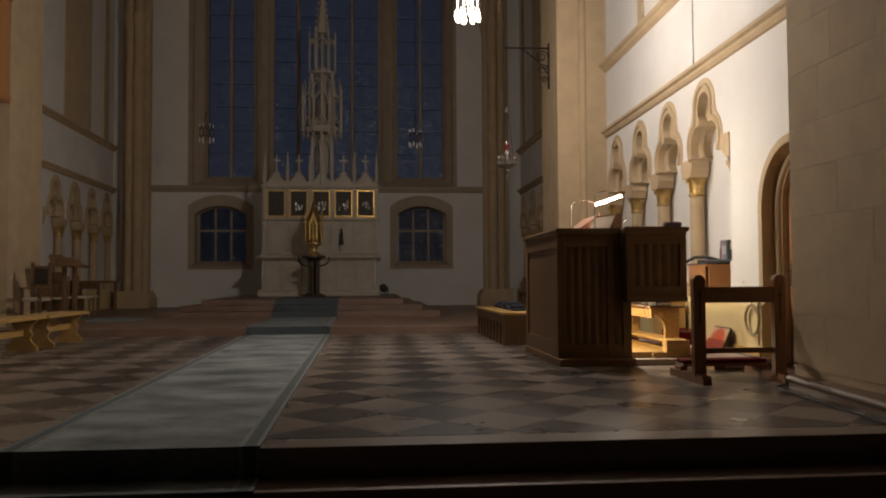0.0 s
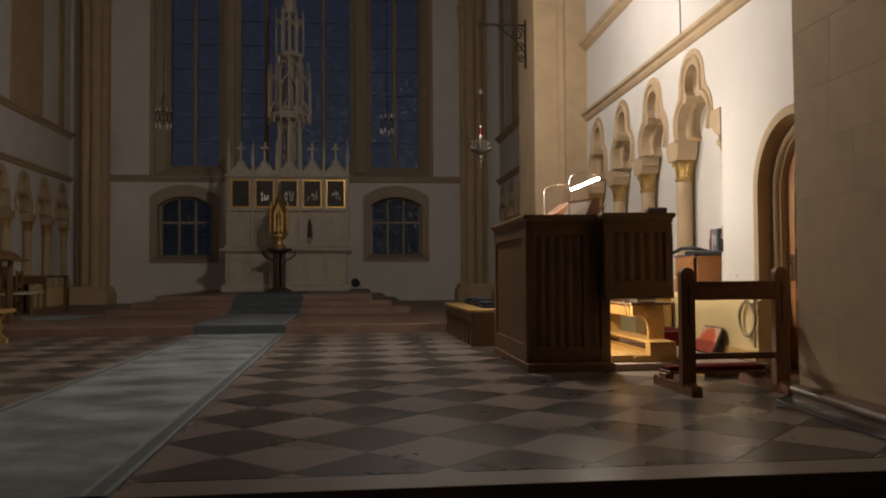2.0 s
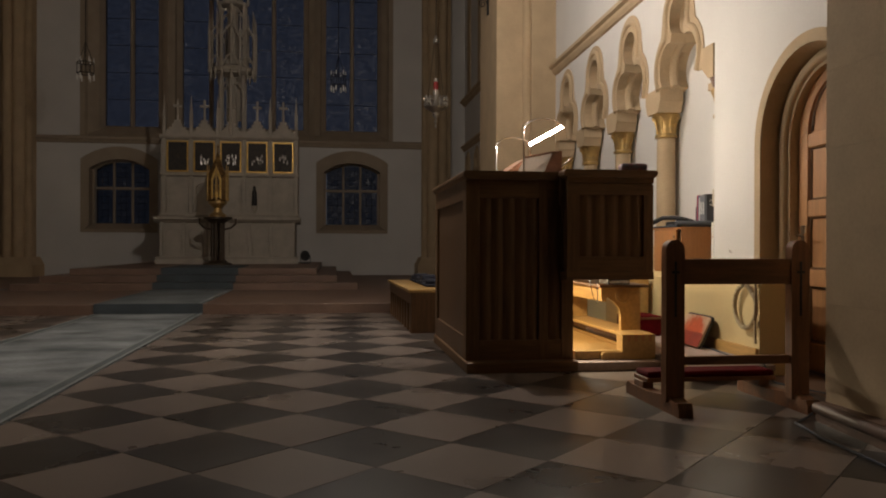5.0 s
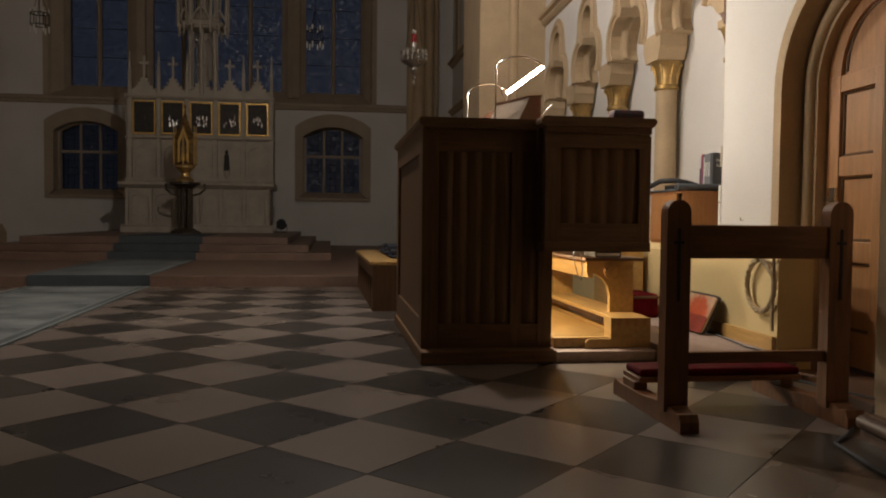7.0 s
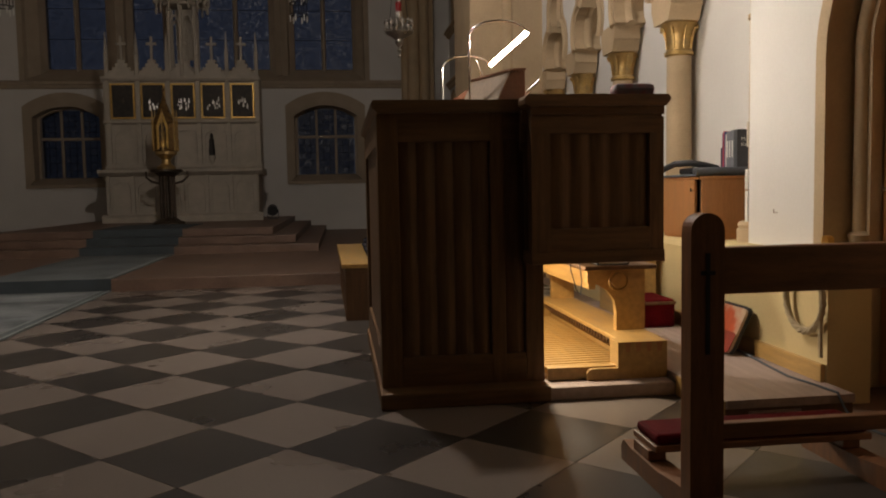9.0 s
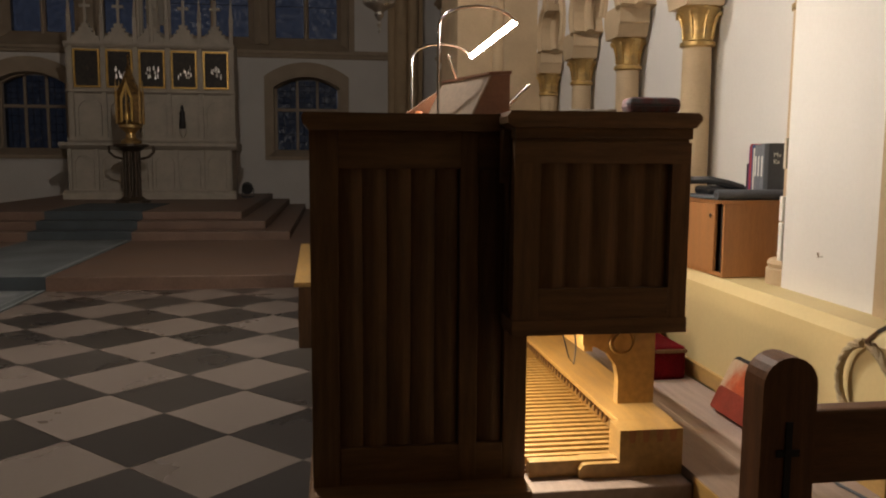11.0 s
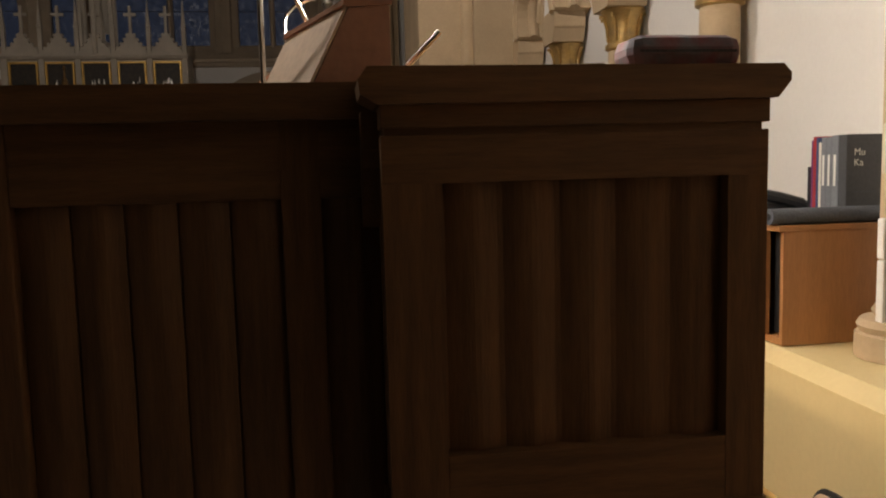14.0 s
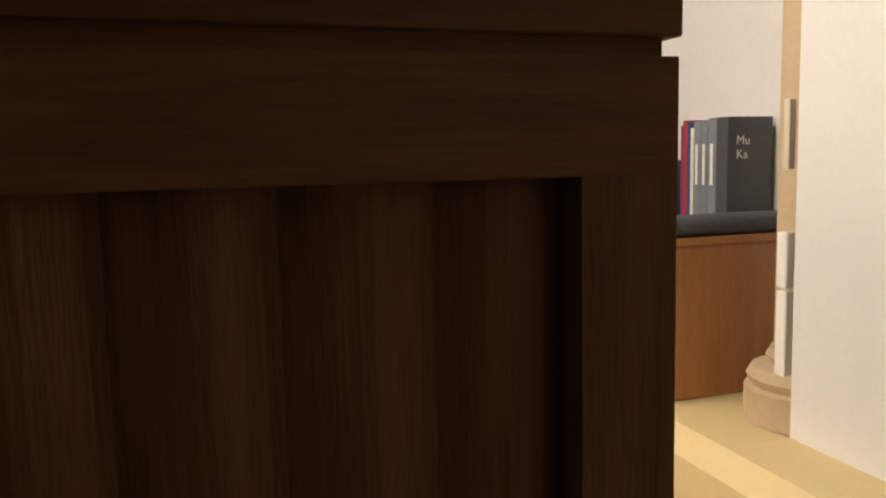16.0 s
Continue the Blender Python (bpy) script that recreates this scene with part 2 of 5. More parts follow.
def part(name, bm, mat, parent, label="", smooth=False):
    me = mesh_of(bm, name)
    me.materials.append(mat)
    if smooth:
        me.shade_smooth()
        me.set_sharp_from_angle(angle=radians(40))
    ob = new(name, me)
    ob.parent = parent
    return tagged(ob, label)


def thing(name, place, label, category, group="", kind="", rz=0):
    ob = new(name)
    ob.empty_display_size = 0.1
    ob.matrix_world = pose(*place, 0, 0, rz)
    return tagged(ob, label, category, group, kind)


def box(bm, x0, x1, y0, y1, z0, z1, bevel=0.0):
    v = [bm.verts.new((x, y, z)) for x in (x0, x1) for y in (y0, y1) for z in (z0, z1)]
    fs = [bm.faces.new([v[i] for i in q]) for q in ((0, 1, 3, 2), (4, 6, 7, 5), (0, 4, 5, 1), (2, 3, 7, 6), (0, 2, 6, 4), (1, 5, 7, 3))]
    if bevel:
        es = list({e for f in fs for e in f.edges})
        bmesh.ops.bevel(bm, geom=es, offset=bevel, segments=2, affect="EDGES", profile=0.5)
    return bm


def B():
    return bmesh.new()


def bx(*a):
    return box(bmesh.new(), *a)


def prism(bm, pts, axis, a, b):
    """A closed outline of (p, q) pairs drawn out along an axis from a to b."""
    def at(p, q, d):
        return {"x": (d, p, q), "y": (p, d, q), "z": (p, q, d)}[axis]
    lo = [bm.verts.new(at(p, q, a)) for p, q in pts]
    hi = [bm.verts.new(at(p, q, b)) for p, q in pts]
    bm.faces.new(lo)
    bm.faces.new(list(reversed(hi)))
    for i in range(len(pts)):
        j = (i + 1) % len(pts)
        bm.faces.new((lo[i], hi[i], hi[j], lo[j]))
    return bm


def lathe(bm, profile, cx=0, cy=0, steps=16, turn=0.0):
    """Radius and height pairs turned round an upright axis."""
    rings = []
    for r, z in profile:
        rings.append([bm.verts.new((cx + r * math.cos(turn + k * math.tau / steps), cy + r * math.sin(turn + k * math.tau / steps), z))
                      for k in range(steps)])
    for a, b in zip(rings, rings[1:]):
        for k in range(steps):
            bm.faces.new((a[k], a[(k + 1) % steps], b[(k + 1) % steps], b[k]))
    bm.faces.new(list(reversed(rings[0])))
    bm.faces.new(rings[-1])
    return bm


def tube(bm, pts, r, steps=8):
    """A round bar along a line of points."""
    pts = [Vector(p) for p in pts]
    rings, side = [], None
    for i, p in enumerate(pts):
        d = (pts[min(i + 1, len(pts) - 1)] - pts[max(i - 1, 0)]).normalized()
        if side is None:
            side = d.orthogonal().normalized()
        side = (side - d * side.dot(d)).normalized()
        up = d.cross(side)
        rings.append([bm.verts.new(p + r * (math.cos(k * math.tau / steps) * side + math.sin(k * math.tau / steps) * up)) for k in range(steps)])
    for a, b in zip(rings, rings[1:]):
        for k in range(steps):
            bm.faces.new((a[k], a[(k + 1) % steps], b[(k + 1) % steps], b[k]))
    bm.faces.new(list(reversed(rings[0])))
    bm.faces.new(rings[-1])
    return bm


def arc(c, r, a0, a1, n):
    return [(c[0] + r * math.cos(radians(a0 + (a1 - a0) * i / n)), c[1] + r * math.sin(radians(a0 + (a1 - a0) * i / n))) for i in range(n + 1)]


def ring(bm, inner, outer, axis, a, b):
    """A band between two open outlines with the same number of points, drawn out along an axis."""
    def at(p, q, d):
        return {"x": (d, p, q), "y": (p, d, q)}[axis]
    vs = [[bm.verts.new(at(*p, d)) for p in line] for line in (inner, outer) for d in (a, b)]
    ia, ib, oa, ob_ = vs
    for i in range(len(inner) - 1):
        bm.faces.new((ia[i], ia[i + 1], oa[i + 1], oa[i]))
        bm.faces.new((ib[i], ob_[i], ob_[i + 1], ib[i + 1]))
        bm.faces.new((ia[i], ib[i], ib[i + 1], ia[i + 1]))
        bm.faces.new((oa[i], oa[i + 1], ob_[i + 1], ob_[i]))
    for k in (0, -1):
        bm.faces.new((ia[k], oa[k], ob_[k], ib[k]))
    return bm


TOP = 13.0

# ---- structure: floors and steps ----
NAVE_Z, SAN_Z = -0.34, 0.13
solid("floor_nave", bx(-10, 10, -26, 4.96, -0.62, NAVE_Z), REDSTONE, "dark red sandstone nave floor", "floor", kind="structure")
solid("step_1", bx(-5.9, 4.75, 4.43, 4.70, -0.6, -0.17, 0.008), REDSTONE, "worn red sandstone chancel step", "step", kind="structure")
FLOOR = solid("floor", bx(-7.5, 6.4, 4.70, 13.64, -0.6, -0.004), REDSTONE, "chancel floor of dark and light diamond stone tiles", "floor", kind="structure")
EDGE = part("edge_stone", bx(-5.9, 4.75, 4.692, 4.93, -0.17, 0.0, 0.006), TILE_LIGHT, FLOOR, "pale worn edge stone")
solid("floor_sanctuary", bx(-7.6, 6.4, 13.64, 25.4, -0.6, SAN_Z, 0.01), REDSTONE, "raised sanctuary floor of red sandstone", "floor", kind="structure")

ALT_X = -0.45
for k, (hw, y0) in enumerate(((2.95, 17.15), (2.58, 17.50), (2.20, 17.85))):
    solid(f"step_{k + 2}", bx(ALT_X - hw - 0.1, ALT_X + hw - 0.1, y0, 24.3, SAN_Z + 0.12 * k - (0.02 if k == 0 else 0), SAN_Z + 0.12 * (k + 1), 0.012),
          REDSTONE, "red sandstone step up to the altar", "step", kind="structure")
ALTAR_Z = SAN_Z + 0.36


# ---- structure: an arcaded side wall, built along y with the wall to the right ----
def trefoil(grow):
    """Half of a trefoil arch, from the springing to the crown, as (half width, height)."""
    if not grow:
        return arc((0.20, 2.66), 0.235, -42, 100, 9) + arc((0, 3.11), 0.19, -48, 90, 10)
    return arc((0.20, 2.66), 0.375, -31, 58, 9) + arc((0, 3.11), 0.365, 2, 90, 10)


def whole(half, c):
    return [(c + p, q) for p, q in half] + [(c - p, q) for p, q in reversed(half[:-1])]


PITCH = 1.32


def column(m, group, slim=False):
    ob = thing("column", (0, 0, 0), "slender sandstone arcade column with a gilded capital", "column", group)
    ob.matrix_world = m
    part("base", lathe(B(), [(r * (0.77 if slim else 1.0), 0.655 + (z - 0.655) * (0.66 if slim else 1.0)) for r, z in ((0.19, 0.635), (0.19, 0.75), (0.175, 0.76), (0.185, 0.79), (0.17, 0.82), (0.12, 0.835), (0.13, 0.86), (0.119, 0.88), (0.117, 0.89))], steps=20),
         SANDSTONE, ob, smooth=True)
    part("shaft", lathe(B(), [(0.082, 0.805), (0.079, 1.99)] if slim else [(0.098, 0.885), (0.092, 1.99)], steps=20), SANDSTONE, ob, smooth=True)
    part("capital", lathe(B(), [(r * (0.8 if slim else 1.0), z) for r, z in ((0.093, 1.985), (0.112, 1.995), (0.112, 2.02), (0.094, 2.03), (0.096, 2.10), (0.112, 2.17), (0.142, 2.225), (0.138, 2.24))], steps=16),
         GILT, ob, "worn gilded capital", smooth=True)
    leaf = B()
    for k in range(0 if slim else 8):
        a = k * math.tau / 8
        tube(leaf, [(r * math.cos(a), r * math.sin(a), z) for r, z in ((0.096, 2.04), (0.105, 2.12), (0.128, 2.19), (0.148, 2.20), (0.144, 2.18))], 0.009, 5)
    if not slim:
        part("leaves", leaf, GILT, ob, "worn gilded leaves")
    b = B()
    if slim:
        prism(b, [(-0.08, 2.238), (0.10, 2.238), (0.10, 2.30), (-0.08, 2.30)], "x", -0.10, 0.10)
        part("impost", b, SANDSTONE, ob)
        return ob
    prism(b, [(-0.145, 2.238), (0.145, 2.238), (0.185, 2.33), (0.198, 2.345), (0.198, 2.475), (-0.198, 2.475), (-0.198, 2.345), (-0.185, 2.33)], "x", -0.145, 0.10)
    part("impost", b, SANDSTONE, ob)
    return ob


def arcade(name, m, group, near, far):
    """Dado, niche, columns, trefoil arches and upper wall of one bay; near and far: how far the plain wall runs on."""
    wall = solid(name, box(bx(0, 0.9, near, far, 3.6, TOP), 0.27, 0.9, 0.0, 5.46, 0.66, 3.6), PLASTER, "white plastered choir wall over a blind arcade", "wall", kind="structure", m=m)
    b = B()
    for k in range(4):
        c = 0.77 + PITCH * k
        line = whole(trefoil(True), c)
        prism(b, [(c - 0.66, 2.44), (c - 0.66, 3.6), (c + 0.66, 3.6), (c + 0.66, 2.44)] + line, "x", 0.0, 0.23)
    box(b, 0.0, 0.23, 0.0, 0.109, 2.44, 3.6)
    part("arcade_panel", b, PLASTER, wall)
    for k in range(4):
        c = 0.77 + PITCH * k
        a = part("arch", ring(B(), whole(trefoil(False), c), whole(trefoil(True), c), "x", -0.012, 0.275), SANDSTONE, wall, "ochre sandstone trefoil arch")
        roll = [(p * 1.0, q) for p, q in whole([((i[0] + o[0]) / 2, (i[1] + o[1]) / 2) for i, o in zip(trefoil(False), trefoil(True))], c)]
        part("arch_roll", tube(B(), [(-0.014, p, q) for p, q in roll], 0.028, 8), SANDSTONE, a, smooth=True)
        soffit = whole([((i[0] * 4 + o[0]) / 5, (i[1] * 4 + o[1]) / 5) for i, o in zip(trefoil(False), trefoil(True))], c)
        part("soffit_roll", tube(B(), [(0.135, c + (p - c) * 0.93, q) for p, q in soffit], 0.045, 8), SANDSTONE, a, smooth=True)
    corbel = part("corbel", prism(B(), [(0.0, 2.36), (0.09, 2.36), (0.21, 2.46), (0.31, 2.54), (0.335, 2.60), (0.335, 2.645), (0.0, 2.645)], "x", -0.016, 0.255), SANDSTONE, wall, "sandstone corbel at the arcade's end")
    part("corbel_tip", prism(B(), [(0.0, 2.265), (0.02, 2.27), (0.045, 2.315), (0.085, 2.36), (0.0, 2.36)], "x", -0.006, 0.20), REDSTONE, corbel, "red-brown carved tip")
    front = -0.215 if m is M_R else -0.14
    d = B()
    prism(d, [(front, -0.02), (front, 0.622), (front + 0.05, 0.667), (0.62, 0.677), (0.62, -0.02)], "y", 0.0, 5.46)
    part("dado", d, DADO, wall, "cream painted dado ledge")
    part("niche_end", bx(0.0, 0.9, 5.44, far, 0.0, 3.6), PLASTER, wall)
    for z, out in ((3.56, 0.11), (4.80, 0.14)):
        prof = [(0.0, z - 0.03), (-0.03, z - 0.02), (-out * 0.55, z + 0.02), (-out * 0.6, z + 0.05), (-out, z + 0.07), (-out, z + 0.115), (0.0, z + 0.14)]
        part("cornice", prism(B(), prof, "y", near, far), SANDSTONE, wall, "moulded ochre sandstone string course")
    for k in range(5):
        column(m @ Matrix.Translation((0.125, 0.08, 0.03) if k == 0 else (0.15 if m is not M_R else 0.14, 0.11 + PITCH * k - (0.03 if m is M_R else 0), 0.03)), group, k == 0)
    return wall


M_R = pose(5.190, 9.232, 0, 0, 0, -1.6)
WALL_R = arcade("wall_south", M_R, "columns of the south arcade", -2.75, 5.75)
M_SR = pose(5.55, 19.09, 0, 0, 0, 0)
WALL_SR = arcade("wall_sanctuary_south", M_SR, "columns of the sanctuary's south arcade", -3.0, 5.6)
M_SL = pose(-6.58, 19.05, 0, 0, 0, 1.6) @ Matrix.Diagonal((-1, 1, 1, 1))
WALL_SL = arcade("wall_sanctuary_north", M_SL, "columns of the sanctuary's north arcade", -3.0, 5.6)
for w in (WALL_SR, WALL_SL):
    part("wall_end", bx(0.0, 0.9, -3.0, 0.0, 0.0, 3.6), PLASTER, w)

# blind windows high on the sanctuary walls
for w in (WALL_SR, WALL_SL):
    for y0, y1 in ((1.2, 3.2), (4.35, 4.75)):
        part("blind_window", prism(B(), [(y0, 4.93), (y0, TOP - 0.5), (y1, TOP - 0.5), (y1, 4.93)], "x", -0.03, 0.05), SANDSTONE, w, "dark sandstone blind window frame")
part("blind_window", bx(-0.03, 0.05, 3.1, 3.35, 4.95, TOP - 0.5), SANDSTONE, WALL_R, "sandstone window jamb")

# the wall with the round-arched door, between the near pier and the arcade
DC, DR, DS = -1.42, 0.70, 1.66
door_line = [(DC + DR, 0)] + arc((DC, DS), DR, 0, 180, 24) + [(DC - DR, 0)]
b = B()
prism(b, [(-2.75, 0), (-2.75, 3.6), (0.0, 3.6), (0.0, 0)] + door_line, "x", 0.0, 0.9)
part("door_wall", b, PLASTER, WALL_R)
inner = [(DC + 0.50, 0)] + arc((DC, DS), 0.50, 0, 180, 24) + [(DC - 0.50, 0)]
mid = [(DC + 0.615, 0)] + arc((DC, DS), 0.615, 0, 180, 24) + [(DC - 0.615, 0)]
SURROUND = part("door_surround", ring(B(), mid, door_line, "x", -0.02, 0.2), SANDSTONE, WALL_R, "round-arched ochre sandstone door surround")
part("inner_order", ring(B(), inner, mid, "x", 0.15, 0.5), SANDSTONE, SURROUND)
part("roll_moulding", tube(B(), [(0.145, p, q) for p, q in [(DC + 0.562, 0.75)] + arc((DC, DS), 0.562, 0, 180, 24) + [(DC - 0.562, 0.75)]], 0.038, 10), SANDSTONE, SURROUND, smooth=True)
for s in (1, -1):
    part("roll_foot", lathe(B(), [(0.07, 0.0), (0.07, 0.66), (0.045, 0.70), (0.065, 0.76), (0.04, 0.78)], 0.15, DC + s * 0.562, 12), SANDSTONE, SURROUND, smooth=True)
part("door_dado", prism(B(), [(-0.215, -0.02), (-0.215, 0.622), (-0.165, 0.667), (-0.001, 0.6683), (-0.001, -0.02)], "y", -1.17, 0.0), DADO, WALL_R, "cream painted dado ledge")

DOOR = thing("door_1", (0, 0, 0), "closed red-brown panelled wooden door with iron latch", "door", kind="structure")
DOOR.matrix_world = M_R
leaf_line = [(DC + 0.495, 0.01)] + arc((DC, DS), 0.495, 0, 180, 24) + [(DC - 0.495, 0.01)]
part("leaf", prism(B(), leaf_line, "x", 0.24, 0.29), DOORWOOD, DOOR)
frame_in = [(p * 1.0, q) for p, q in [(DC + 0.37, 1.72)] + arc((DC, 1.72), 0.37, 0, 180, 16) + [(DC - 0.37, 1.72)]]
part("arched_rail", ring(B(), frame_in, [(DC + (p - DC) * 1.32, 1.72 + (q - 1.72) * 1.32) for p, q in frame_in], "x", 0.21, 0.245), DOORWOOD, DOOR)
for z0, z1 in ((0.02, 0.22), (0.62, 0.74), (1.12, 1.24), (1.62, 1.72)):
    part("rail", bx(0.212, 0.245, DC - 0.37, DC + 0.37, z0, z1, 0.006), DOORWOOD, DOOR)
for y0 in (-0.49, -0.06, 0.37):
    part("stile", bx(0.21, 0.246, DC + y0, DC + y0 + 0.12, 0.02, 1.72, 0.006), DOORWOOD, DOOR)
for y0, y1 in ((-0.36, -0.07), (0.07, 0.36)):
    for z0, z1 in ((0.23, 0.61), (0.75, 1.11), (1.25, 1.61)):
        part("panel_moulding", tube(B(), [(0.236, DC + y0, z0), (0.236, DC + y1, z0), (0.236, DC + y1, z1), (0.236, DC + y0, z1), (0.236, DC + y0, z0)], 0.010, 6), OAK_DARK, DOOR, "dark moulding round a panel")
part("panel_moulding", tube(B(), [(0.238, p, q) for p, q in [(DC + 0.35, 1.74)] + arc((DC, 1.74), 0.35, 8, 172, 18) + [(DC - 0.35, 1.74)]], 0.010, 6), OAK_DARK, DOOR, "dark moulding round a panel")
lock = part("lock_plate", bx(0.196, 0.212, DC + 0.375, DC + 0.435, 0.82, 1.06, 0.004), STEEL, DOOR, "worn steel lock plate")
part("handle", tube(B(), [(0.2, DC + 0.405, 0.985), (0.15, DC + 0.405, 0.985), (0.145, DC + 0.39, 0.985), (0.145, DC + 0.29, 0.99)], 0.011), STEEL, lock, "polished steel lever handle", smooth=True)

# ---- structure: piers ----
PIER = solid("pier_near", bx(4.506, 6.6, 4.9, 6.66, NAVE_Z, TOP), SANDSTONE, "massive ashlar sandstone chancel arch pier", "pier", kind="structure")
part("plinth", prism(B(), [(4.45, 6.665), (4.24, 4.72), (6.6, 4.72), (6.6, 6.665)], "z", NAVE_Z, 0.055), REDSTONE, PIER)
part("base_roll", tube(B(), [(4.235 + 0.017, 4.72, 0.07), (4.455, 6.66, 0.07)], 0.03, 10), REDSTONE, PIER, smooth=True)
part("base_slope", prism(B(), [(4.47, 6.663), (4.27, 4.75), (6.6, 4.75), (6.6, 6.663)], "z", 0.055, 0.10), REDSTONE, PIER)
SP_N = solid("pier_near_north", bx(-8.6, -5.8, 4.9, 6.66, NAVE_Z, TOP), SANDSTONE, "massive ashlar sandstone chancel arch pier", "pier", kind="structure")


def far_pier(name, m):
    p = solid(name, bx(4.45, 6.6, 14.80, 16.17, 0.0, TOP), SANDSTONE, "tall stepped sandstone respond pier", "pier", kind="structure", m=m)
    part("step_back", bx(4.96, 6.6, 14.62, 14.80, 0.0, TOP), SANDSTONE, p)
    part("angle_shaft", lathe(B(), [(0.075, 0.3), (0.075, TOP - 0.1)], 4.93, 14.77, 12), SANDSTONE, p, smooth=True)
    part("plinth", bx(4.33, 6.6, 14.50, 16.25, 0.0, 0.35, 0.03), SANDSTONE, p)
    return p


far_pier("pier_south", Matrix.Identity(4))
far_pier("pier_north", Matrix.Translation((-1.0, 0, 0)) @ Matrix.Diagonal((-1, 1, 1, 1)))


def corner_pier(name, m):
    p = solid(name, bx(4.36, 5.1, 24.0, 24.6, SAN_Z, TOP), SANDSTONE, "clustered sandstone corner pier of the sanctuary", "pier", kind="structure", m=m)
    for x, y, r in ((4.40, 23.98, 0.10), (4.60, 23.90, 0.15), (4.86, 23.88, 0.12)):
        part("shaft", lathe(B(), [(r, 0.6), (r, 8.3)], x, y, 14), SANDSTONE, p, smooth=True)
        part("capital", lathe(B(), [(r, 8.3), (r * 1.1, 8.4), (r * 1.5, 8.6), (r * 1.6, 8.75)], x, y, 14), SANDSTONE, p, smooth=True)
        part("shaft", lathe(B(), [(r, 8.75), (r, TOP - 0.1)], x, y, 14), SANDSTONE, p, smooth=True)
    part("plinth", prism(B(), [(4.16, 0.1), (4.16, 0.42), (4.27, 0.62), (5.15, 0.62), (5.15, 0.1)], "y", 23.55, 24.5), SANDSTONE, p)
    return p


corner_pier("pier_southeast", Matrix.Identity(4))
corner_pier("pier_northeast", Matrix.Translation((-1.27, 0, 0)) @ Matrix.Diagonal((-1, 1, 1, 1)))

# ---- structure: east wall with its windows ----
EY = 24.41
EAST = solid("wall_east", bx(-7.2, 6.2, EY + 0.9, EY + 1.0, 0, 0.2), PLASTER, "white plastered east wall with tall gothic windows", "wall", kind="structure")


def opening_line(c, hw, z0, zs, rise, n=14):
    """A window with a segmental head: from its lower right corner over the head to its lower left one."""
    r = (hw * hw + rise * rise) / (2 * rise)
    a = math.degrees(math.asin(hw / r))
    return [(c + hw, z0)] + arc((c, zs + rise - r), r, 90 - a, 90 + a, n) + [(c - hw, z0)]


LOW_WINDOWS = ((2.455, 1), (-3.585, 2))
b = B()
edges = [(-7.2, -1.0, -3.585), (-1.0, 6.2, 2.455)]
for x0, x1, c in edges:
    line = opening_line(c, 0.965, 1.27, 3.17, 0.33)
    prism(b, [(x0, 0), (x0, 3.6), (x1, 3.6), (x1, 0), (c + 0.965, 0)] + line + [(c - 0.965, 0)], "y", EY, EY + 0.7)
    box(b, c - 0.965, c + 0.965, EY, EY + 0.7, 0, 1.27)
box(b, -7.2, -4.57, EY, EY + 0.7, 3.6, TOP)
box(b, 3.56, 6.2, EY, EY + 0.7, 3.6, TOP)
part("plaster", b, PLASTER, EAST)
part("string_course", prism(B(), [(EY, 3.58), (EY - 0.06, 3.60), (EY - 0.08, 3.66), (EY - 0.12, 3.68), (EY - 0.12, 3.74), (EY, 3.78)], "x", -5.62, 4.34), EASTSTONE, EAST, "moulded sandstone string course")
part("window_back", bx(-4.57, 3.56, EY + 0.62, EY + 0.7, 3.6, 4.0), EASTSTONE, EAST)
part("sill_slope", prism(B(), [(EY + 0.0, 3.6), (EY + 0.0, 3.76), (EY + 0.45, 4.10), (EY + 0.62, 4.10), (EY + 0.62, 3.6)], "x", -4.57, 3.56), EASTSTONE, EAST)
for x0, x1, sgn in ((-4.57, -4.07, 1), (3.16, 3.56, -1)):
    outer, inn = (x0, x1) if sgn > 0 else (x1, x0)
    part("jamb", prism(B(), [(outer, EY - 0.01), (outer + 0.12 * sgn, EY - 0.01), (outer + 0.16 * sgn, EY + 0.12), (inn - 0.1 * sgn, EY + 0.26), (inn, EY + 0.45), (inn, EY + 0.66), (outer, EY + 0.66)], "z", 3.75, TOP), EASTSTONE, EAST)
for x0, x1 in ((-2.69, -2.07), (1.13, 1.74)):
    c = (x0 + x1) / 2
    h = (x1 - x0) / 2
    part("pier_mullion", prism(B(), [(c - h, EY + 0.6), (c - h, EY + 0.40), (c - h * 0.6, EY + 0.28), (c - h * 0.5, EY + 0.16), (c - 0.1, EY + 0.12), (c, EY + 0.03), (c + 0.1, EY + 0.12),
                                    (c + h * 0.5, EY + 0.16), (c + h * 0.6, EY + 0.28), (c + h, EY + 0.40), (c + h, EY + 0.6)], "z", 3.9, TOP), EASTSTONE, EAST)
for x in (-3.38, -1.335, 0.325, 2.45):
    part("mullion", prism(B(), [(x - 0.055, EY + 0.58), (x - 0.055, EY + 0.46), (x - 0.02, EY + 0.38), (x + 0.02, EY + 0.38), (x + 0.055, EY + 0.46), (x + 0.055, EY + 0.58)], "z", 4.0, TOP), EASTSTONE, EAST)
k = 0
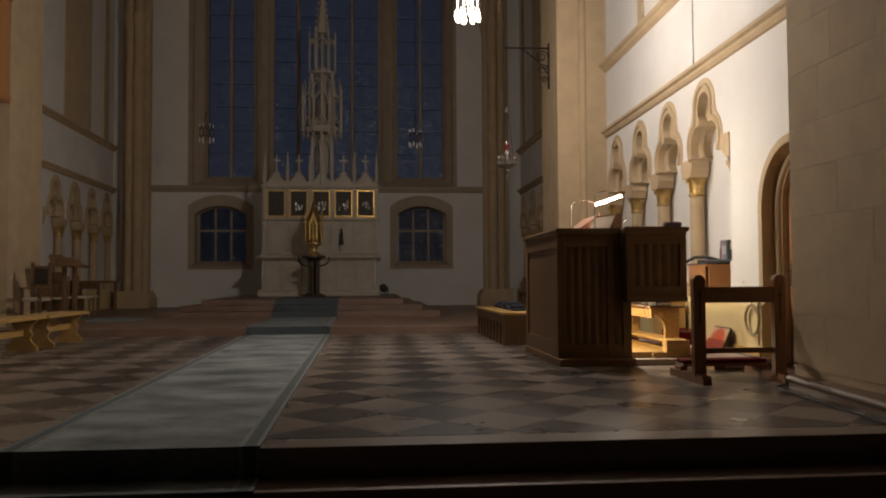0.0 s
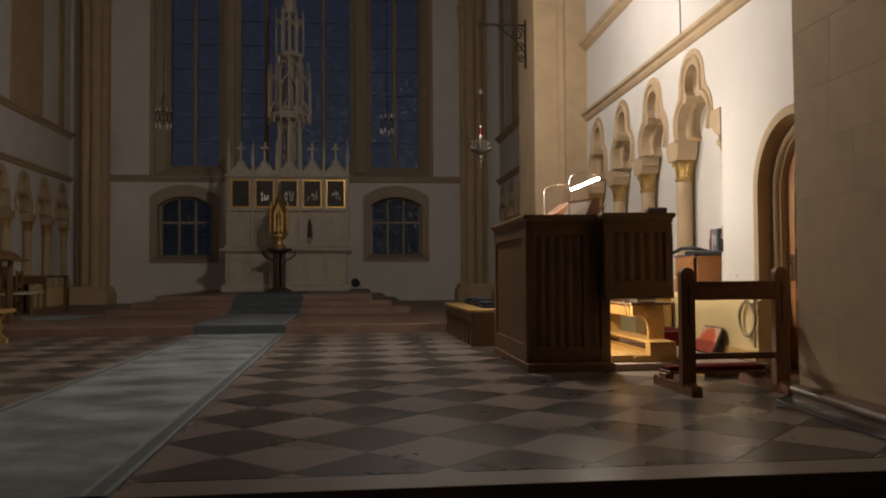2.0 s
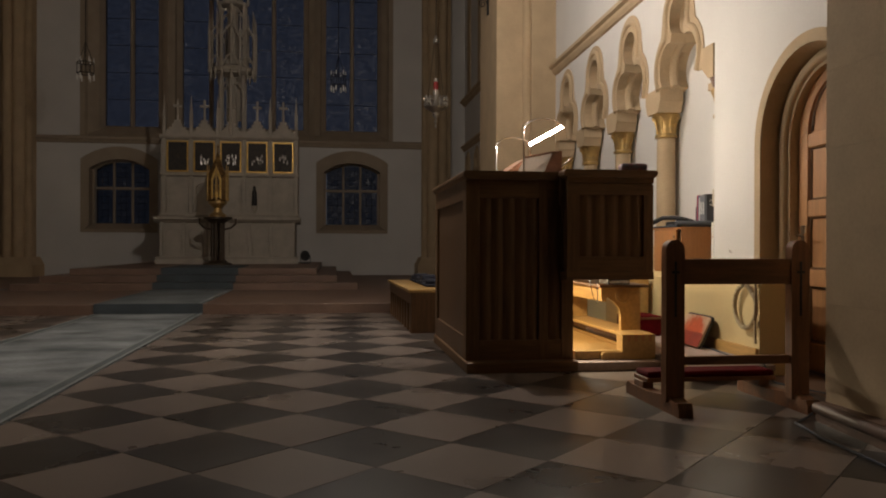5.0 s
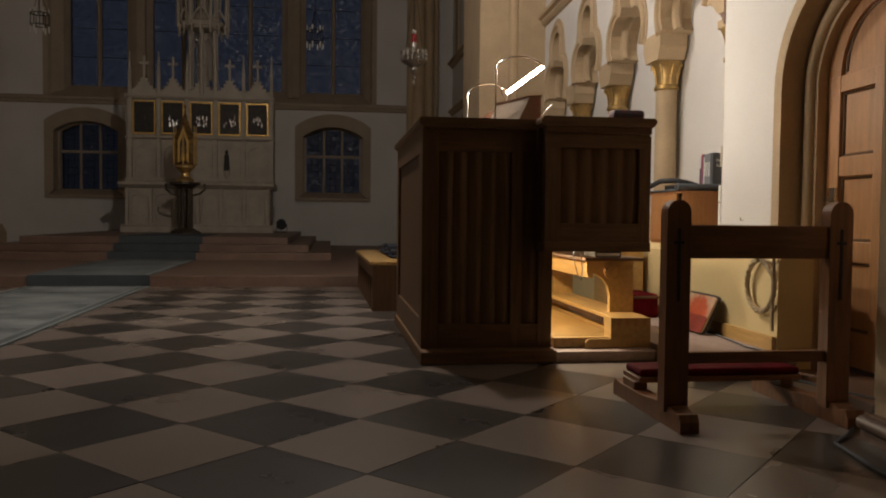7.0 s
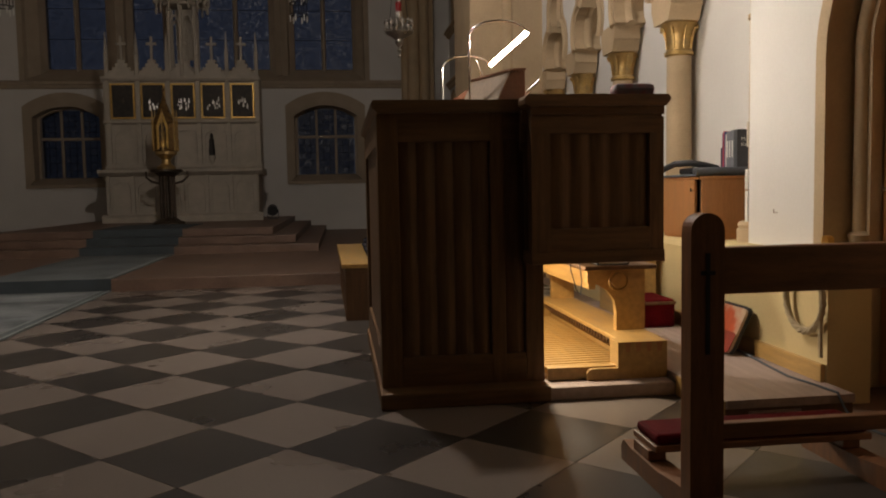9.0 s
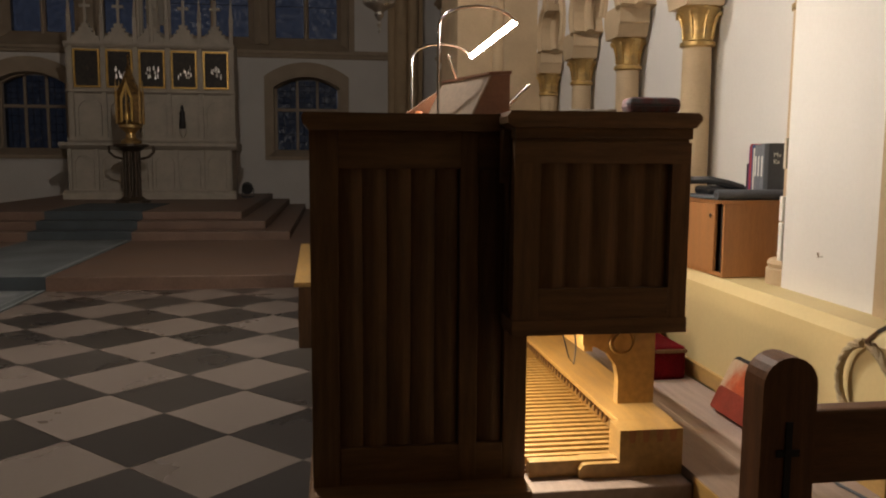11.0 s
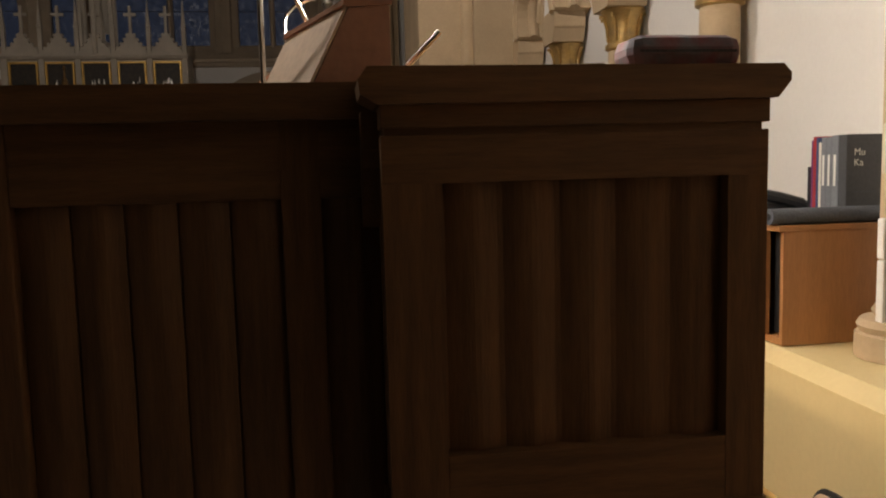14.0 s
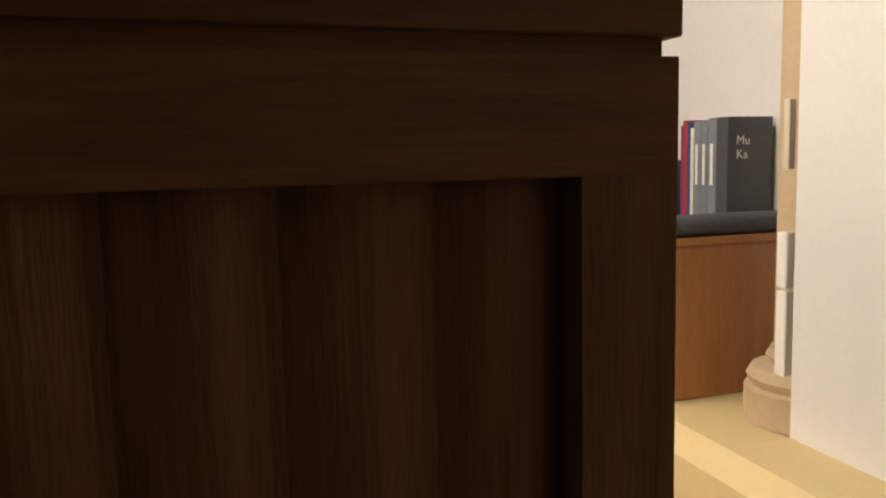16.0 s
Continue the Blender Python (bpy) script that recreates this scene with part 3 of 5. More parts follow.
for x0, x1 in ((-4.07, -3.38), (-3.38, -2.69), (-2.07, -1.335), (-1.335, 0.325), (0.325, 1.13), (1.74, 2.45), (2.45, 3.16)):
    k += 1
    w = thing(f"window_{k}", (0, 0, 0), "tall dark blue leaded stained glass window light", "window", "lights of the east window", "structure")
    z = 4.1
    while z < TOP - 0.1:
        p = part("pane", bx(x0, x1, EY + 0.50, EY + 0.51, z + 0.006, min(z + 0.72, TOP) - 0.006), BLUEGLASS, w)
        p.visible_shadow = False
        part("saddle_bar", bx(x0, x1, EY + 0.485, EY + 0.50, z - 0.006, z + 0.006), IRON, w)
        z += 0.72
for c, i in LOW_WINDOWS:
    w = thing(f"window_{k + i}", (0, 0, 0), "low leaded window in a segment-arched sandstone surround", "window", "low windows beside the altar", "structure")
    outer, inn = opening_line(c, 0.965, 1.27, 3.17, 0.33), opening_line(c, 0.755, 1.46, 2.92, 0.25)
    part("surround", ring(B(), inn, outer, "y", EY - 0.03, EY + 0.35), EASTSTONE, w)
    part("sill", prism(B(), [(EY - 0.05, 1.26), (EY - 0.05, 1.34), (EY + 0.30, 1.50), (EY + 0.5, 1.50), (EY + 0.5, 1.26)], "x", c - 0.96, c + 0.96), EASTSTONE, w)
    part("reveal", ring(B(), opening_line(c, 0.70, 1.46, 2.92, 0.22), inn, "y", EY + 0.30, EY + 0.62), EASTSTONE, w)
    for mx in (-0.235, 0.235):
        part("mullion", bx(c + mx - 0.03, c + mx + 0.03, EY + 0.38, EY + 0.46, 1.46, 3.15, 0.012), EASTSTONE, w)
    part("transom", bx(c - 0.70, c + 0.70, EY + 0.375, EY + 0.45, 2.40, 2.47, 0.015), EASTSTONE, w)
    for cx in (c - 0.47, c, c + 0.47):
        for z0, z1 in ((1.5, 2.40), (2.47, 3.12)):
            p = part("pane", bx(cx - 0.22, cx + 0.22, EY + 0.42, EY + 0.43, z0, z1), GREYGLASS, w)
            p.visible_shadow = False
            lead = B()
            for q in range(1, 5):
                box(lead, cx - 0.22, cx + 0.22, EY + 0.412, EY + 0.42, z0 + (z1 - z0) * q / 5 - 0.005, z0 + (z1 - z0) * q / 5 + 0.005)
            for q in (-1, 1):
                box(lead, cx + q * 0.075 - 0.005, cx + q * 0.075 + 0.005, EY + 0.411, EY + 0.42, z0, z1)
            part("leading", lead, IRON, p)

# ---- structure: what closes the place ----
# ceiling, nave and arch walls are unseen; their dark tone limits ambient light
solid("ceiling", bx(-10.2, 10.2, -26.2, 25.6, TOP, TOP + 0.2), VAULT_DARK, "unseen grey vault overhead, kept dark to bounce little light", "ceiling", kind="structure")
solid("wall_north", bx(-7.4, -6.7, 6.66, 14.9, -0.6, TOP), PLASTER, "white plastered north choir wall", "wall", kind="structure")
solid("wall_nave_west", bx(-10.2, 10.2, -26.2, -26.0, -0.6, TOP), NAVE_DARK, "unseen grey-brown west wall, kept dark to bounce little light", "wall", kind="structure")
solid("wall_nave_south", bx(10.0, 10.2, -26.0, 5.0, -0.6, TOP), NAVE_DARK, "unseen grey-brown nave wall, kept dark to bounce little light", "wall", kind="structure")
solid("wall_nave_north", bx(-10.2, -10.0, -26.0, 5.0, -0.6, TOP), NAVE_DARK, "unseen grey-brown nave wall, kept dark to bounce little light", "wall", kind="structure")
solid("wall_arch_south", bx(6.6, 10.2, 4.9, 5.5, -0.6, TOP), NAVE_DARK, "unseen grey-brown wall beside the chancel arch, kept dark to bounce little light", "wall", kind="structure")
solid("wall_arch_north", bx(-10.2, -7.0, 4.9, 5.5, -0.6, TOP), NAVE_DARK, "unseen grey-brown wall beside the chancel arch, kept dark to bounce little light", "wall", kind="structure")

# ---- carpet ----
CX0, CX1 = -1.115, 0.26


def runner(x0, x1, line, lift=0.0):
    """A strip of carpet along a stepped line of (y, z), turned a little out of the choir's axis."""
    bm = B()
    top = [(y, z + 0.012 + lift) for y, z in line]
    prism(bm, top + [(y, z + 0.002) for y, z in reversed(line)], "x", x0, x1)
    for v in bm.verts:
        v.co.x += (13.6 - v.co.y) * 0.0125
    return bm


CARPET_OB = thing("carpet_runner", (0, 0, 0), "long grey-teal carpet runner with paler edges up the choir", "carpet")
path = [(3.2, NAVE_Z), (4.42, NAVE_Z), (4.42, -0.17), (4.68, -0.17), (4.685, 0.0), (13.60, 0.0)]
part("weave", runner(CX0 + 0.115, CX1 - 0.115, path), CARPET, CARPET_OB)
for x, lines in ((CX0, (0.0, 0.09)), (CX1 - 0.115, (0.0, 0.09))):
    part("border", runner(x, x + 0.115, path, 0.001), EDGETEAL, CARPET_OB, "dark woven edge")
    for lx in lines:
        part("edge_line", runner(x + lx, x + lx + 0.024, path, 0.0025), BORDER, CARPET_OB, "pale woven line")
STEPCARPET = thing("stair_carpet", (0, 0, 0), "dark teal carpet laid up the sanctuary and altar steps", "carpet")
part("sanctuary_tread", runner(CX0, CX1, [(13.64, SAN_Z), (17.13, SAN_Z)]), MIDTEAL, STEPCARPET, "worn paler teal carpet")
part("edge_line", runner(CX1 - 0.07, CX1 - 0.03, [(13.66, SAN_Z), (17.12, SAN_Z)], 0.002), BORDER, STEPCARPET, "pale woven line")
part("front_fall", bx(CX0, CX1, 13.612, 13.63, 0.002, SAN_Z + 0.013, 0.004), TEAL, STEPCARPET)
for k, y in enumerate((17.15, 17.50, 17.85)):
    z = SAN_Z + 0.12 * k
    part("riser", bx(CX0 - 0.045, CX1 - 0.045, y - 0.016, y - 0.002, z + 0.014, z + 0.132, 0.003), TEAL, STEPCARPET)
    part("tread", runner(CX0, CX1, [(y - 0.002, z + 0.12), (y + 0.332 if k < 2 else 20.0, z + 0.12)]), TEAL, STEPCARPET)


def wpart(name, bm, mat, parent, label="", smooth=False):
    """A part whose mesh is drawn in the world's own metres."""
    ob = part(name, bm, mat, parent, label, smooth)
    up = parent
    m = Matrix.Identity(4)
    while up:
        m = up.matrix_basis @ m if up.parent is None else m
        up = up.parent
    if parent.parent is None:
        ob.matrix_parent_inverse = parent.matrix_basis.inverted()
    return ob


def linenfold(bm, x0, x1, n, y, z0, z1, depth=0.016):
    """Upright folded boards side by side on a face that looks towards -y."""
    w = (x1 - x0) / n
    for k in range(n):
        a = x0 + k * w
        pts = [(a + 0.002, y + 0.02)] + [(a + 0.002 + (w - 0.004) * t, y - depth * math.sin(math.pi * min(1, t * 1.6) / 2) * (1.0 if t < 0.62 else 1.0 - (t - 0.62) / 0.38 * 0.85))
                                         for t in (0.0, 0.12, 0.25, 0.4, 0.55, 0.65, 0.8, 0.92, 1.0)] + [(a + w - 0.002, y + 0.02)]
        prism(bm, pts, "z", z0, z1)
    return bm


# ---- the organ console ----
CON = thing("organ_console", (3.3, 9.3, 0), "dark-stained oak organ console with folded panels", "organ console")
F = 8.49
wpart("carcass", bx(2.95, 3.70, F + 0.03, 10.20, 0.0, 1.395), OAK_DARK, CON)
wpart("plinth", bx(2.905, 3.72, F - 0.13, 10.225, 0.0, 0.075, 0.008), OAK_RAIL, CON)
wpart("cornice", prism(B(), [(2.925, 1.385), (2.91, 1.40), (2.90, 1.405), (2.895, 1.43), (2.905, 1.445), (3.735, 1.445), (3.735, 1.385)], "y", F - 0.035, 10.26), OAK_RAIL, CON)
for x0, x1 in ((2.92, 3.02), (3.46, 3.53), (3.63, 3.72)):
    wpart("stile", bx(x0, x1, F, F + 0.035, 0.07, 1.39, 0.004), OAK_DARK, CON)
for z0, z1 in ((0.07, 0.22), (1.25, 1.39)):
    wpart("rail", bx(3.02, 3.63, F + 0.001, F + 0.035, z0, z1, 0.004), OAK_RAIL, CON)
for k in range(5):
    wpart("folded_board", linenfold(B(), 3.02 + 0.088 * k, 3.108 + 0.088 * k, 1, F + 0.024, 0.22, 1.25, 0.014), OAK_DARK, CON)
wpart("narrow_panel", linenfold(B(), 3.53, 3.63, 1, F + 0.024, 0.22, 1.25, 0.012), OAK_DARK, CON)
for y0, y1 in ((F + 0.035, F + 0.13), (10.10, 10.22)):
    wpart("side_stile", bx(2.92, 2.955, y0, y1, 0.07, 1.39, 0.004), OAK_DARK, CON)
for z0, z1 in ((0.07, 0.24), (1.24, 1.39)):
    wpart("side_rail", bx(2.921, 2.955, F + 0.13, 10.10, z0, z1, 0.004), OAK_MID, CON)
wpart("side_panel", bx(2.938, 2.96, F + 0.13, 10.10, 0.24, 1.24), OAK_MID, CON, "plain brown oak side panel")

KX0, KX1, KF = 3.625, 4.268, 8.332


def cheek(y0, y1):
    c = wpart("key_cheek", bx(KX0 + 0.02, KX1 - 0.004, y0 + 0.03, y1, 0.67, 1.348), OAK_DARK, CON, "overhanging folded end panel of the key desk")
    top = B()
    prism(top, [(KX0 - 0.005, 1.395), (KX0 - 0.03, 1.41), (KX0 - 0.033, 1.432), (KX0 - 0.018, 1.452), (KX1 + 0.012, 1.452), (KX1 + 0.026, 1.438), (KX1 + 0.026, 1.425), (KX1 + 0.004, 1.398)], "y", y0 - 0.022, y1)
    for name, bm, mat in (("cheek_top", top, OAK_RAIL),
                          ("frieze", bx(KX0, KX1 + 0.002, y0 - 0.001, y1 + 0.003, 1.360, 1.398, 0.002), OAK_RAIL),
                          ("groove", bx(KX0 + 0.006, KX1 - 0.008, y0 + 0.008, y1, 1.345, 1.364), OAK_RAIL),
                          ("top_rail", bx(KX0, KX1, y0, y0 + 0.04, 1.273, 1.348, 0.001), OAK_RAIL),
                          ("bottom_rail", bx(3.718, 4.198, y0 + 0.001, y0 + 0.04, 0.67, 0.83, 0.002), OAK_RAIL),
                          ("cheek_stile", bx(KX0, 3.718, y0 + 0.0006, y0 + 0.04, 0.67, 1.276), OAK_DARK),
                          ("cheek_stile", bx(4.198, KX1 - 0.0006, y0 + 0.0006, y0 + 0.04, 0.67, 1.276), OAK_DARK),
                          ("base_strip", bx(KX0 - 0.004, KX1 + 0.004, y0 - 0.005, y1 + 0.002, 0.664, 0.72, 0.003), OAK_RAIL),
                          ):
        part(name, bm, mat, c)
    for k in range(5):
        part("folded_board", linenfold(B(), 3.718 + 0.096 * k, 3.814 + 0.096 * k, 1, y0 + 0.032, 0.83, 1.273, 0.014), OAK_DARK, c)


cheek(KF, 8.62)
wpart("corbel", prism(B(), [(8.40, 1.39), (8.40, 1.33), (8.42, 1.30), (8.43, 1.24), (8.46, 1.20), (8.46, 1.39)], "x", 3.598, 3.628), OAK_DARK, CON)
wpart("far_cheek", bx(KX0, KX1, 9.95, 10.22, 0.66, 1.44, 0.01), OAK_DARK, CON)
wpart("key_bed", bx(KX0, 4.20, 8.62, 9.95, 0.70, 0.86), OAK_DARK, CON)
wpart("stop_panel", bx(3.66, 3.70, 8.62, 9.95, 0.86, 1.44), OAK_MID, CON)
for k in range(3):
    man = wpart("manual", bx(3.74 + 0.1 * (2 - k), 4.12 - 0.1 * k, 8.75, 9.82, 0.86 + 0.08 * k, 0.93 + 0.08 * k), OAK_LIGHT, CON)

DESK = thing("music_desk", (3.45, 9.4, 1.445), "red-brown slanted music desk on top of the organ console", "music desk")
wpart("board", prism(B(), [(3.27, 1.446), (3.55, 1.64), (3.57, 1.635), (3.57, 1.446)], "y", 9.12, 9.72), DESKEND, DESK)
wpart("ledge", bx(3.57, 3.64, 9.12, 9.72, 1.448, 1.47, 0.003), DESKEND, DESK)
HYMN = thing("score_box", (3.514, 8.566, 1.445), "tan wedge-shaped score box with a red-brown end", "box", rz=19)
part("body", prism(B(), [(0.004, 0.001), (0.082, 0.150), (0.163, 0.160), (0.163, 0.001)], "y", 0.0, 0.385), DESKEND, HYMN, "red-brown end and body")
part("back_panel", prism(B(), [(-0.003, 0.002), (0.076, 0.152), (0.081, 0.150), (0.003, 0.001)], "y", 0.002, 0.387), DESKBACK, HYMN)
part("rim", prism(B(), [(0.070, 0.153), (0.072, 0.164), (0.168, 0.173), (0.168, 0.161), (0.082, 0.151)], "y", -0.004, 0.390), DESKEND, HYMN, "thin brown top rim")

ORGLAMP = thing("desk_lamp", (3.42, 9.3, 1.445), "lit tube lamp on two arched chrome stems", "lamp")
for y in (9.835, 8.79):
    pts = [(3.418, y, 1.445), (3.418, y, 1.80)] + [(3.418 + 0.16 - 0.16 * math.cos(a), y, 1.80 + 0.085 * math.sin(a)) for a in (0.3, 0.7, 1.1, 1.57, 2.0, 2.4, 2.8)] + [(3.735, y, 1.832)]
    wpart("stem", tube(B(), pts, 0.006), STEEL, ORGLAMP, smooth=True)
    wpart("foot", lathe(B(), [(0.025, 1.446), (0.025, 1.455), (0.008, 1.46)], 3.418, y, 12), STEEL, ORGLAMP, smooth=True)
wpart("tube", tube(B(), [(3.735, 8.85, 1.835), (3.737, 9.83, 1.830)], 0.0115, 12), TUBEGLOW, ORGLAMP, "white glowing tube", smooth=True)
wpart("cap", tube(B(), [(3.737, 9.83, 1.830), (3.737, 9.85, 1.830)], 0.016, 12), STEEL, ORGLAMP)
solid("pointer", tube(B(), [(3.66, 8.80, 1.458), (3.786, 8.78, 1.583)], 0.007), STEEL, "small chrome rod leaning at the music desk", "rod", smooth=True)
solid("pointer", tube(B(), [(3.60, 9.02, 1.447), (3.515, 8.95, 1.62), (3.475, 8.92, 1.705)], 0.005), STEEL, "small chrome rod leaning behind the score box", "rod", smooth=True)
solid("candle_stub", lathe(B(), [(0.016, 1.446), (0.016, 1.482), (0.011, 1.488)], 3.37, 9.05, 12), glowing("orange_candle_cup", (0.8, 0.28, 0.10), 0.25), "small glowing orange cup on the console top", "candle", smooth=True)

CASE = thing("glasses_case", (4.15, 8.45, 1.452), "rounded blue and red patterned spectacle case", "case")
wpart("shell", box(B(), 4.045, 4.245, 8.37, 8.47, 1.454, 1.510, 0.022), material("blue_red_case", (0.15, 0.19, 0.24), 0.8, 0.3, 22.0, 0.1, 90, second=(0.26, 0.07, 0.075)), CASE)
wpart("zip", bx(4.06, 4.23, 8.3685, 8.371, 1.479, 1.483), GREYCLOTH, CASE, "grey zip")
for i, (x, y, r) in enumerate(((3.90, 8.43, 6), (3.94, 8.46, -11))):
    solid("sheet_of_paper", bx(-0.08, 0.08, -0.05, 0.05, 0, 0.006), PAPER, "loose white paper on the console top", "paper", m=pose(x, y, 1.453 + 0.0065 * i, 0, 0, r))

# ---- podium, pedals and bench ----
solid("low_podium", bx(3.70, 4.345, 8.37, 10.7, 0.0, 0.065, 0.006), PODIUM, "low brown podium board under the pedals", "podium")
POD = thing("podium", (4.65, 9.3, 0), "worn wooden organ podium beside the wall", "podium")
for k in range(5):
    x = 4.352 + k * 0.119
    wpart("board", bx(x, x + 0.1184, 7.87, 10.9, 0.062, 0.10, 0.001), PODIUM, POD)
wpart("riser", bx(4.352, 4.945, 7.885, 7.91, 0.0, 0.061), OAK_MID, POD)
wpart("label_strip", bx(4.46, 4.70, 7.878, 7.886, 0.022, 0.046), PODIUM, POD)
wpart("edge", bx(4.346, 4.352, 7.88, 8.37, 0.0, 0.095), OAK_LIGHT, POD)
SKIRT = solid("baseboard", bx(-0.24, -0.217, -1.16, 1.86, 0.10, 0.185, 0.004), OAK_LIGHT, "honey-coloured wooden baseboard along the dado", "baseboard", kind="structure", m=M_R)

PED = thing("pedalboard", (3.95, 9.3, 0.065), "honey oak organ pedalboard with rows of keys", "pedalboard")
wpart("front_frame", bx(3.74, 4.345, 8.50, 8.55, 0.066, 0.13, 0.004), OAK_LIGHT, PED)
wpart("heel_board", bx(4.19, 4.23, 8.55, 10.2, 0.066, 0.15, 0.004), OAK_LIGHT, PED)
wpart("tray", bx(3.72, 4.19, 8.552, 10.2, 0.066, 0.078), OAK_DARK, PED, "dark tray under the keys")
for k in range(29):
    y = 8.575 + 0.055 * k
    wpart("pedal", bx(3.72, 4.19, y, y + 0.028, 0.09, 0.125, 0.003), OAK_LIGHT, PED)
    if k > 5 and k % 7 in (0, 1, 3, 4, 5):
        wpart("sharp", bx(3.70, 3.84, y + 0.029, y + 0.052, 0.10, 0.165, 0.003), BLACK, PED, "black raised pedal")

BEN = thing("organ_bench", (4.2, 9.4, 0.065), "honey oak organ bench with curved end panels", "bench")
for y in (8.80, 10.10):
    poly = [(4.04, 0.585), (4.36, 0.585), (4.36, 0.25), (4.20, 0.25)] + [(4.20 - 0.16 * (1 - math.cos(a)), 0.36 + 0.15 * math.sin(a)) for a in (0.0, 0.4, 0.8, 1.2, 1.57)]
    e = wpart("end_panel", prism(B(), poly, "y", y, y + 0.045), OAK_LIGHT, BEN)
    wpart("boss", tube(B(), [(4.212, y - 0.014, 0.52), (4.212, y + 0.01, 0.52)], 0.040, 20), OAK_LIGHT, BEN, smooth=True)
    wpart("boss_ring", tube(B(), [(4.212 + 0.052 * math.cos(a), y - 0.003, 0.52 + 0.052 * math.sin(a)) for a in [k * math.tau / 20 for k in range(21)]], 0.006, 6), OAK_LIGHT, BEN)
    foot = [(3.93, 0.066), (3.93, 0.10), (3.945, 0.118), (3.96, 0.122), (4.09, 0.122), (4.09, 0.25), (4.345, 0.25), (4.345, 0.066)]
    wpart("foot_block", prism(B(), foot, "y", y - 0.33 if y < 9 else y, (y - 0.33 if y < 9 else y) + 0.12), OAK_LIGHT, BEN)
for k in range(4):
    wpart("dovetail", prism(B(), [(4.13 + 0.055 * k, 0.20), (4.15 + 0.055 * k, 0.20), (4.156 + 0.055 * k, 0.249), (4.124 + 0.055 * k, 0.249)], "y", 8.4685, 8.475), CHERRY, BEN, "darker dovetail end grain")
wpart("foot_rail", bx(4.125, 4.36, 8.592, 10.098, 0.225, 0.2495, 0.004), OAK_LIGHT, BEN)
wpart("stretcher", bx(4.06, 4.10, 8.846, 10.10, 0.47, 0.58, 0.004), OAK_LIGHT, BEN)
wpart("seat", bx(4.00, 4.40, 8.72, 10.17, 0.586, 0.608, 0.005), OAK_MID, BEN, "dark worn seat board")
teeth = B()
for k in range(30):
    box(teeth, 4.118, 4.124, 8.615 + 0.049 * k, 8.628 + 0.049 * k, 0.200, 0.228)
tagged(wpart("key_guide", teeth, OAK_MID, BEN), kind="stuff")
SHOES = thing("small_box", (4.2, 8.85, 0.608), "flat black box lying on the organ bench", "box")
wpart("case", bx(4.08, 4.26, 8.76, 8.98, 0.6085, 0.648, 0.006), BLACK, SHOES)
wpart("panel", bx(4.09, 4.25, 8.756, 8.762, 0.616, 0.638), STEEL, SHOES)
wire = B()
tube(wire, [(3.90, 8.66, 0.70), (3.905, 8.65, 0.60), (3.93, 8.64, 0.50), (3.955, 8.65, 0.47), (3.965, 8.66, 0.54), (3.95, 8.67, 0.70)], 0.003, 5)
solid("wire", wire, BLACK, "thin loose black wire under the key desk", "wire")

STOOL = thing("footstool", (4.75, 9.8, 0.10), "crimson velvet footstool with a studded edge on the podium", "footstool")
wpart("body", box(B(), 4.60, 4.90, 9.62, 9.98, 0.10, 0.285, 0.02), VELVET, STOOL)
studs = B()
for k in range(12):
    lathe(studs, [(0.007, 0.262), (0.007, 0.266), (0.002, 0.272)], 4.615 + k * 0.0245, 9.617, 6)
wpart("trim", box(studs, 4.60, 4.90, 9.614, 9.622, 0.252, 0.270), OAK_DARK, STOOL, "dark studded trim")
LOWBOX = thing("low_wooden_chest", (4.83, 10.3, 0.10), "honey wood chest standing on the podium by the dado", "chest")
wpart("body", bx(4.70, 4.945, 10.05, 10.55, 0.10, 0.60, 0.004), OAK_LIGHT, LOWBOX)
wpart("lid", bx(4.69, 4.95, 10.04, 10.56, 0.60, 0.625, 0.004), OAK_LIGHT, LOWBOX)

CUSH = thing("kneeling_cushion", (4.85, 8.77, 0.10), "worn orange-red leather kneeling cushion leaning on the dado", "cushion")
CUSH_M = Matrix(((0.0, 0.43, -0.9, 4.81), (1.0, 0.0, 0.0, 8.70), (0.0, 0.9, 0.43, 0.107), (0, 0, 0, 1)))


def slab(w, h, r, d0, d1):
    pts = arc((w - r, h - r), r, 0, 90, 5) + arc((r, h - r), r, 90, 180, 5) + arc((r, r), r, 180, 270, 5) + arc((w - r, r), r, 270, 360, 5)
    bm = prism(B(), pts, "z", d0, d1)
    bm.transform(CUSH_M)
    return bm


wpart("face", slab(0.42, 0.258, 0.035, 0.012, 0.026), ORANGE, CUSH)
wpart("lower_band", slab(0.415, 0.115, 0.02, 0.0262, 0.031), RUSSET, CUSH, "dark red lower band")
wpart("back", slab(0.44, 0.275, 0.045, -0.012, 0.0118), BLACK, CUSH, "black padded back")

# ---- rope, hook and cable ----
ROPEOB = thing("bell_rope", (4.95, 8.1, 0.7), "looped hemp rope with steel chain on a brass hook", "rope")
cr = []
for k in range(40):
    a = math.radians(100 + 340 * k / 39)
    cr.append((4.915, 8.215 + 0.15 * math.cos(a) + (0.02 if k < 6 else 0), 0.475 + 0.155 * math.sin(a)))
for ph in (0, math.tau / 3, 2 * math.tau / 3):
    strand = [(p[0] + 0.009 * math.cos(i * 1.1 + ph), p[1] + 0.004 * math.cos(i * 1.1 + ph), p[2] + 0.009 * math.sin(i * 1.1 + ph)) for i, p in enumerate(cr)]
    wpart("strand", tube(B(), strand, 0.0115, 6), ROPE, ROPEOB, smooth=True)
